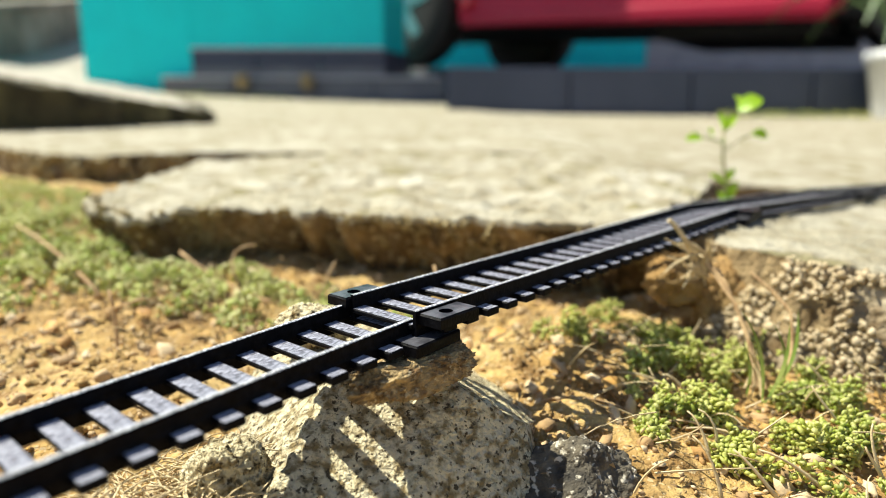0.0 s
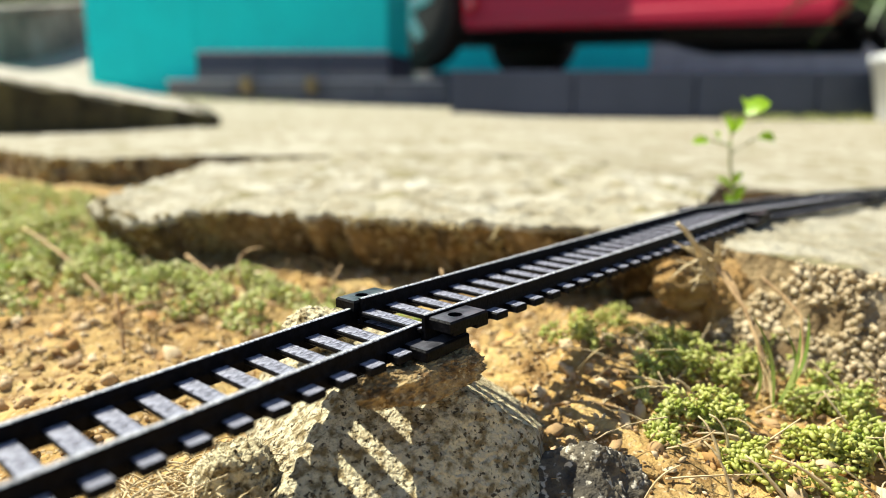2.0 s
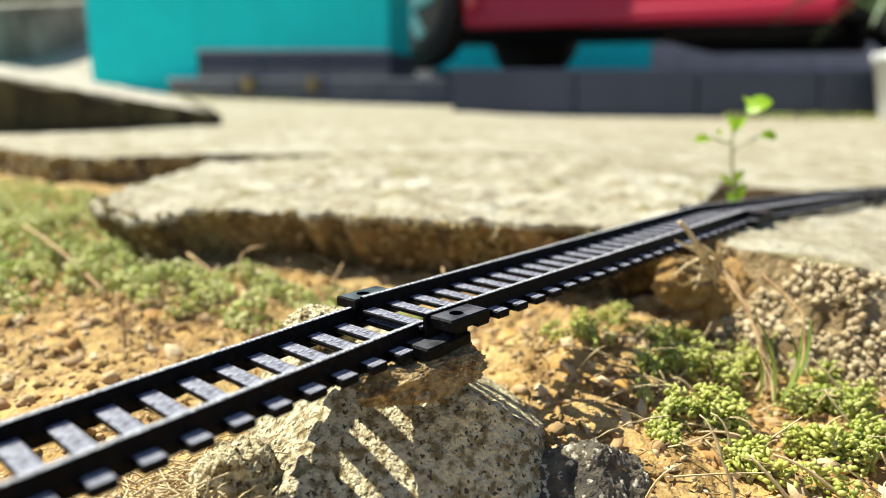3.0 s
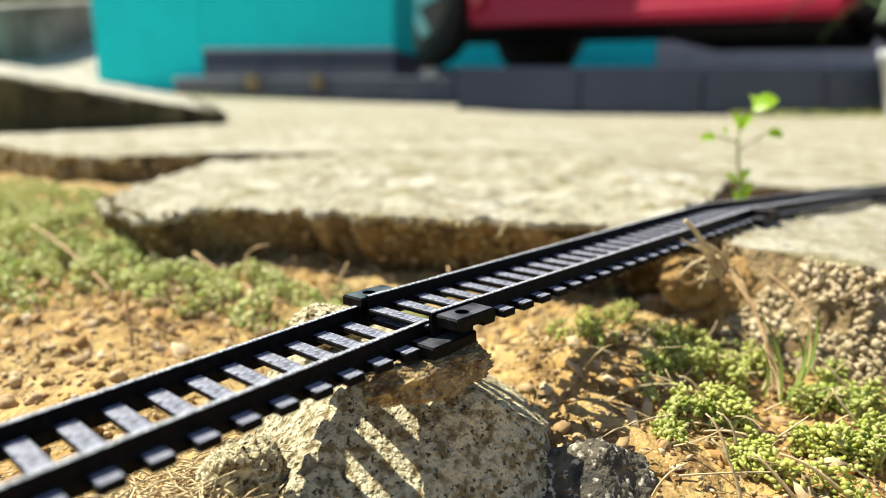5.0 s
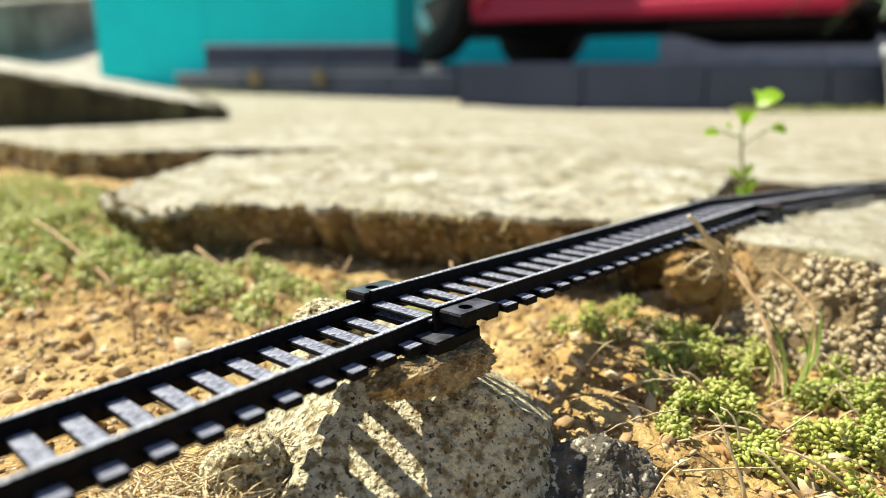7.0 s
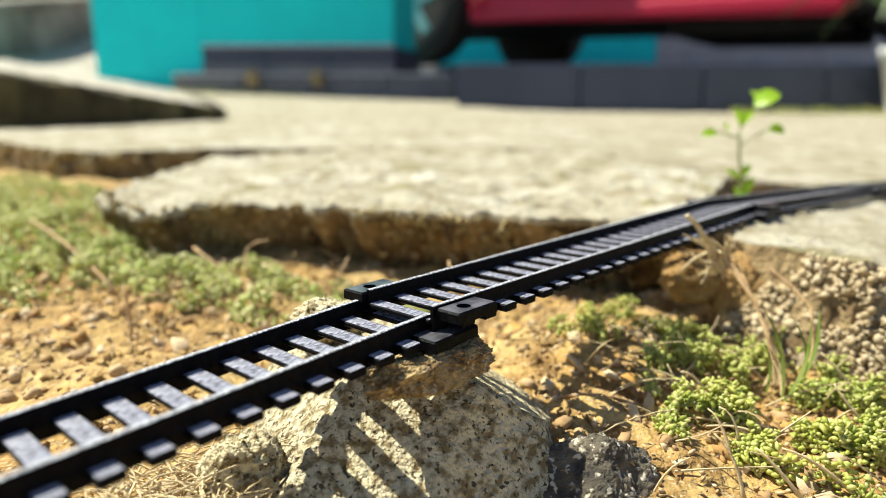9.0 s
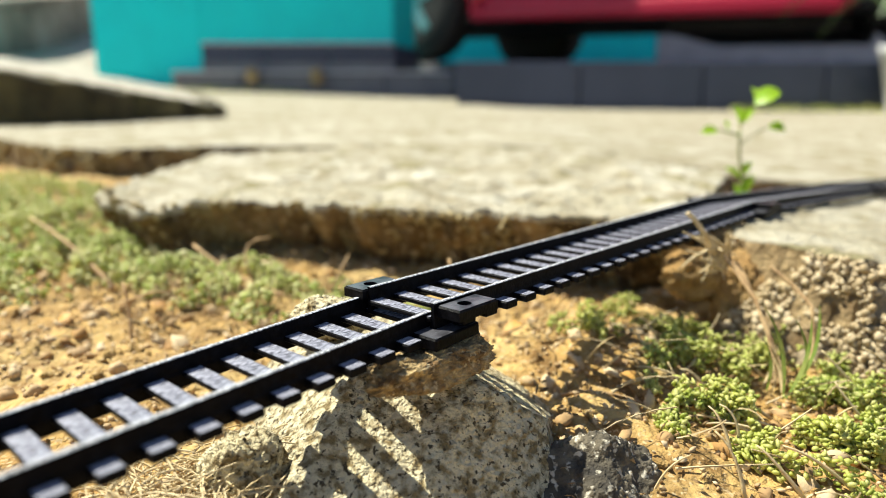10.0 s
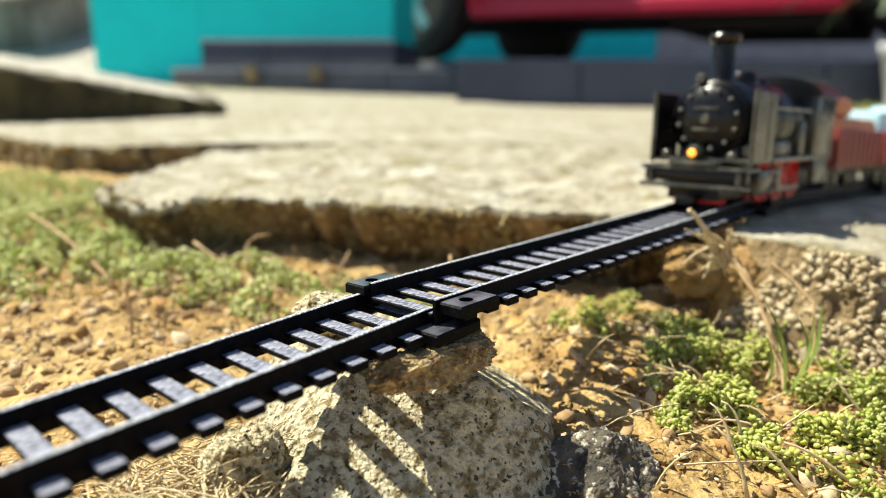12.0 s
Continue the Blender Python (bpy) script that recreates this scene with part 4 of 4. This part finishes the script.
# ---- train ----
def build_loco():
    # local: x forward with the buffers at 0, y left, z up from the rail top
    L = thing("steam_locomotive", "black toy steam locomotive with red wheels and a lit headlamp", "locomotive")
    mm = 0.001

    def bx(name, dims, material, bev=.4, label="", parent=L):
        bm = bmesh.new()
        box(bm, *[d * mm for d in dims], bev * mm)
        smooth(bm, 35)
        return part(name, bm, material, parent, label)

    def turned(name, prof, m, material, n=40, parent=L, label=""):
        bm = bmesh.new()
        lathe(bm, [(r * mm, z * mm) for r, z in prof], n, m)
        smooth(bm, 35)
        return part(name, bm, material, parent, label)
    fwd_x = lambda x, y, z: pose(x * mm, y * mm, z * mm, 0, 90, 0)
    bx("frame", (-108, -3, -10, 10, 3, 14), M_LOCO)
    for y in (-9.4, 9.4):
        bx("frame_side", (-76, -30, y - .6, y + .6, 2, 16.5), M_LOCO_RED)
    bx("pilot", (-13, -6, -9, 9, 1.5, 6.5), M_LOCO_RED)
    bx("running_board", (-108, -8, -19, 19, 17, 18.4), M_LOCO_LIT)
    bx("buffer_beam", (-6, -2, -19.5, 19.5, 9.5, 14), M_LOCO)
    bx("front_step", (-4.5, 0.5, -20.5, 20.5, 7.4, 9), M_LOCO_LIT)
    for y in (-17, 17):
        bx("step_bracket", (-4, -1, y - 1, y + 1, 9, 14), M_LOCO_LIT)
    bx("front_deck", (-14, 0, -20.5, 20.5, 14, 15.6), M_LOCO_LIT, .6)
    bx("lamp_shelf", (-7, 0.6, -9, 9, 15.6, 17.6), M_LOCO_LIT, .6)
    bx("coupling", (-4, 6, -3, 3, 2, 5), M_LOCO)
    turned("boiler", [(15.4, -72), (15.4, -1.4), (14.6, 0), (13.3, .7), (13.0, 0), (12.0, 1.1), (7, 2.6), (.1, 3.4)], fwd_x(-12, 0, 33), M_LOCO, 48)
    for x in (-30, -48, -64):
        turned("boiler_band", [(15.8, -.8), (15.8, .8)], fwd_x(x, 0, 33), M_LOCO, 48)
    for i in range(12):
        a = i * 2 * math.pi / 12 + .2
        turned("door_clamp", [(.85, -1), (.85, 1.6), (.5, 2.2)], fwd_x(-11.5, 11.2 * math.cos(a), 33 + 11.2 * math.sin(a)), M_STEEL, 10)
    turned("door_handle", [(2.2, 0), (1.6, 2.0)], fwd_x(-9.5, 0, 33), M_LOCO_LIT, 16)
    bx("hinge_bar", (-10.2, -8.6, -5, 5, 36.4, 37.6), M_LOCO_LIT, .3)
    bx("hinge_bar", (-10.2, -8.6, -5, 5, 28.6, 29.8), M_LOCO_LIT, .3)
    turned("chimney", [(6.2, -2), (5.4, .5), (4.6, 2), (4.5, 15), (5.6, 16), (6.0, 18), (5.2, 19.2), (4.0, 19), (3.8, 12)], pose(-21 * mm, 0, 46 * mm), M_LOCO, 36)
    bx("saddle", (-34, -13, -12, 12, 14, 26), M_LOCO, 1.0)
    turned("top_lamp", [(1.8, -2), (2.0, 1), (1.4, 1.6)], fwd_x(-12, -4, 48.2), M_LOCO_LIT, 16)
    turned("dome", [(6.4, -3), (6.0, 3), (4.6, 5.6), (2.0, 6.8), (.1, 7)], pose(-42 * mm, 0, 46.5 * mm), M_LOCO, 32)
    turned("sand_dome", [(5.2, -3), (5.0, 2), (3.6, 4), (.1, 5)], pose(-57 * mm, 0, 46.5 * mm), M_LOCO, 32)
    # smoke deflectors with a bright rim
    for s in (1, -1):
        y = 19.0 * s
        bm = bmesh.new()
        box(bm, -27 * mm, -6 * mm, (y - .6) * mm, (y + .6) * mm, 17 * mm, 43 * mm, .5 * mm)
        # the left deflector is painted as lit, the right one left black
        d = part("smoke_deflector", bm, M_LOCO_LIT if s > 0 else M_LOCO, L)
        bm = bmesh.new()
        lathe(bm, [(.9 * mm, 0), (.9 * mm, 27 * mm)], 10, pose(-6.2 * mm, y * mm, 16.5 * mm))
        part("edge_rod", bm, M_LOCO_LIT, d)
        for x in (-20,):
            bm = bmesh.new()
            box(bm, (x - .5) * mm, (x + .5) * mm, (y + .5 * s - .3) * mm, (y + .5 * s + .3) * mm, 18 * mm, 42 * mm, .1 * mm)
            part("rib", bm, M_LOCO_LIT, d)
    # lamps on the deck
    h = turned("headlamp", [(2.6, -4), (2.8, 0), (2.2, .6)], fwd_x(-3.5, -1.5, 20.5), M_LOCO_LIT, 20)
    turned("bulb", [(1.5, .2), (1.2, 1.2), (.4, 1.6)], fwd_x(-3.0, -1.5, 20.5), M_HEADLAMP, 16, h, "glowing amber bulb")
    for y in (13, -12):
        turned("marker_lamp", [(1.5, -2), (1.6, 1), (1.0, 1.5)], fwd_x(-4, y, 19.8), M_LOCO_LIT, 14)
    # side tank, pipes and cab
    for s in (1, -1):
        bx("handrail", (-76, -34, 17.2 * s - .5, 17.2 * s + .5, 37, 38), M_STEEL, .2)
        bx("air_tank", (-60, -40, 13 * s - 3, 13 * s + 3, 18, 25), M_LOCO_LIT, 1.5)
        bx("pump", (-74, -66, 14 * s - 3, 14 * s + 3, 18, 33), M_LOCO_LIT, 1.0)
        bx("skirt", (-74, -28, 19 * s - .8, 19 * s + .8, 17, 18.6), M_STEEL, .3)
    cab = bx("cab", (-108, -80, -18.5, 18.5, 16, 46), M_LOCO_LIT, .6)
    for s in (1, -1):
        for x in (-101, -91):
            bm = bmesh.new()
            box(bm, (x - 3.4) * mm, (x + 3.4) * mm, (18.4 * s - .4) * mm, (18.4 * s + .4) * mm, 34 * mm, 43 * mm, .2 * mm)
            part("window", bm, M_GLASS, cab)
        bm = bmesh.new()
        lathe(bm, [(3.4 * mm, -.5 * mm), (3.4 * mm, .5 * mm)], 20, fwd_x(-80, 12.8 * s, 41))
        part("window", bm, M_GLASS, cab)
    bm = bmesh.new()
    prof = [(20.5 * math.sin(a), 44.5 + 9 * math.cos(a) - 1.0) for a in [radians(-88 + 176 * i / 16) for i in range(17)]]
    for x0, x1 in ((-110, -78),):
        a = [bm.verts.new((x0 * mm, y * mm, z * mm)) for y, z in prof]
        b = [bm.verts.new((x1 * mm, y * mm, z * mm)) for y, z in prof]
        for i in range(16):
            bm.faces.new((a[i], a[i + 1], b[i + 1], b[i]))
        bm.faces.new(a[::-1])
        bm.faces.new(b)
        bm.faces.new((a[0], b[0], b[16], a[16]))
    bmesh.ops.recalc_face_normals(bm, faces=bm.faces)
    smooth(bm, 35)
    part("cab_roof", bm, M_LOCO, L)
    for i in range(9):
        bx("roof_rib", (-108 + i * 3.2, -107 + i * 3.2, -15, 15, 49.2, 51.2), M_LOCO_LIT, .2)
    # wheels, cylinders and rods
    wheels = []
    for x in (-40, -58, -76):
        for s in (1, -1):
            w = new("wheel")
            w.parent = L
            w.matrix_basis = pose(x * mm, 11.2 * s * mm, 9.0 * mm)
            bm = bmesh.new()
            lathe(bm, [(9.0 * mm, -1 * mm), (9.0 * mm, 1 * mm), (7.2 * mm, 1.1 * mm), (7.0 * mm, .5 * mm), (2.4 * mm, .5 * mm), (2.2 * mm, 1.5 * mm)], 32, pose(0, 0, 0, -90 * s))
            smooth(bm, 35)
            part("disc", bm, M_LOCO_RED, w)
            for k in range(8):
                bm = bmesh.new()
                box(bm, -.55 * mm, .55 * mm, (.3 if s > 0 else -1.3) * mm, (1.3 if s > 0 else -.3) * mm, 1.5 * mm, 7.4 * mm, .15 * mm, Matrix.Rotation(k * math.pi / 4, 4, "Y"), 1)
                part("spoke", bm, M_LOCO_RED, w)
            bm = bmesh.new()
            lathe(bm, [(9.6 * mm, -2.0 * mm), (9.6 * mm, -1.2 * mm), (9.0 * mm, -.9 * mm), (9.0 * mm, -.4 * mm)], 32, pose(0, 0, 0, -90 * s))
            part("flange", bm, M_STEEL, w)
            wheels.append((w, x, s))
    for s in (1, -1):
        bx("cylinder", (-30, -16, 15.5 * s - 4, 15.5 * s + 4, 5, 14.5), M_LOCO_LIT, 1.6)
        bx("piston_rod", (-52, -28, 14.5 * s - .7, 14.5 * s + .7, 8.6, 10.2), M_STEEL, .3)
        bx("slide_bar", (-46, -30, 15 * s - .8, 15 * s + .8, 12, 13.2), M_STEEL, .3)
        bx("valve_gear", (-50, -46, 15 * s - 1, 15 * s + 1, 5, 15), M_STEEL, .3)
        bx("cab_step", (-104, -84, 17.5 * s - 1, 17.5 * s + 1, 6, 16), M_LOCO_LIT, .5)
    rods = []
    for s in (1, -1):
        rods.append((bx("coupling_rod", (-79, -37, 13.6 * s - .6, 13.6 * s + .6, -1, 1), M_STEEL, .4), s))
    return L, wheels, rods


def build_wagon(name, label, load, load_label, tall):
    W = thing(name, label, "wagon")
    mm = 0.001

    def bx(nm, dims, material, bev=.5, lab=""):
        bm = bmesh.new()
        box(bm, *[d * mm for d in dims], bev * mm)
        smooth(bm, 35)
        return part(nm, bm, material, W, lab)
    bx("underframe", (-86, -2, -11, 11, 7, 11), M_LOCO)
    bx("floor", (-86, -2, -18, 18, 11, 13), M_WAGON)
    bx("side_wall", (-86, -2, 17, 18.5, 12, 30), M_WAGON)
    bx("side_wall", (-86, -2, -18.5, -17, 12, 30), M_WAGON)
    bx("end_wall", (-3.6, -2, -17, 17, 12, 30), M_WAGON)
    bx("end_wall", (-86, -84.4, -17, 17, 12, 30), M_WAGON)
    for i in range(9):
        for y in (18.7, -18.7):
            bx("rib", (-84 + i * 10, -82.6 + i * 10, y - .6, y + .6, 12, 30), M_WAGON, .2)
    if tall:
        bx("load", (-80, -50, -12, 12, 13, 46), load, 3, load_label)
        bx("load", (-44, -8, -13, 13, 13, 42), load, 4, load_label)
    else:
        bx("load", (-83, -5, -16, 16, 13, 36), load, 3, load_label)
        bx("load", (-46, -6, -13, 13, 36, 46), load, 4, load_label)
    bx("coupling", (-2, 4, -2, 2, 6, 9), M_LOCO)
    wh = []
    for x in (-70, -56, -32, -18):
        for s in (1, -1):
            w = new("wheel")
            w.parent = W
            w.matrix_basis = pose(x * mm, 10.7 * s * mm, 5.2 * mm)
            bm = bmesh.new()
            lathe(bm, [(5.8 * mm, -1.8 * mm), (5.8 * mm, -1.1 * mm), (5.2 * mm, -.8 * mm), (5.2 * mm, 1 * mm), (4.4 * mm, 1.1 * mm), (4.2 * mm, .6 * mm), (1 * mm, .6 * mm)], 24, pose(0, 0, 0, -90 * s))
            smooth(bm, 35)
            part("disc", bm, M_LOCO, w)
            wh.append((w, x, s))
    return W, wh


# where the train runs: distance back along the line from the joint over the boulder
PATH = LINE[1:]
DIST = [0.0]
for a, b in zip(PATH, PATH[1:]):
    DIST.append(DIST[-1] + (b - a).length)


def on_line(s):
    """The place and turn at s metres along the line, on the rail tops."""
    def at(d):
        d = min(max(d, 0), DIST[-1] - 1e-6)
        i = max(k for k in range(len(DIST) - 1) if DIST[k] <= d)
        return PATH[i].lerp(PATH[i + 1], (d - DIST[i]) / (DIST[i + 1] - DIST[i]))
    a, b = at(s + .02), at(s + .09)
    d = a - b
    p = at(s) + Vector((0, 0, RAIL_Z))
    turn = Euler((0, -math.atan2(d.z, math.hypot(d.x, d.y)), math.atan2(d.y, d.x))).to_matrix().to_4x4()
    return Matrix.Translation(p) @ turn


SPEED, NOSE = 0.192, 0.1495      # metres a second; where the buffers stand at the end



def motions():
    loco, wheels, rods = LOCO
    place = lambda t, back: on_line(NOSE + back + SPEED * (12.0 - t))
    times = [k * 0.5 for k in range(20)] + [9.9 + k * 0.1 for k in range(22)]
    walk(loco, [(t, place(t, 0)) for t in times])
    walk(WAGON[0], [(t, place(t, 0.116)) for t in times])
    walk(WAGON2[0], [(t, place(t, 0.208)) for t in times])
    # the wheels roll while the train is near
    spin = [0.0] + [10.0 + k / 30 for k in range(61)]
    for group, r in ((wheels, 0.0090), (WAGON[1], 0.0052), (WAGON2[1], 0.0052)):
        step = math.degrees(SPEED / 30 / r)
        for w, x, s in group:
            c = w.matrix_basis.translation
            walk(w, [(t, pose(c.x, c.y, c.z, 0, step * max(0, k - 1), 0)) for k, t in enumerate(spin)])
    step = SPEED / 30 / 0.0090
    for rod, s in rods:
        walk(rod, [(t, pose(-0.0042 * math.cos(step * max(0, k - 1) + (0 if s > 0 else 1.57)), 0, 0.0090 + 0.0042 * math.sin(step * max(0, k - 1) + (0 if s > 0 else 1.57)))) for k, t in enumerate(spin)])


build_ground()
build_slabs()
build_rocks()
build_house()
build_car()
build_yard_things()
build_plants()
build_weeds()
LOCO = build_loco()
WAGON = build_wagon("goods_wagon", "red toy goods wagon with an orange-brown load", M_ORANGE, "orange-brown moulded load", False)
WAGON2 = build_wagon("tank_wagon", "red toy wagon carrying pale blue containers", M_PALEBLUE, "pale blue container", True)
build_cover()
build_track()
motions()
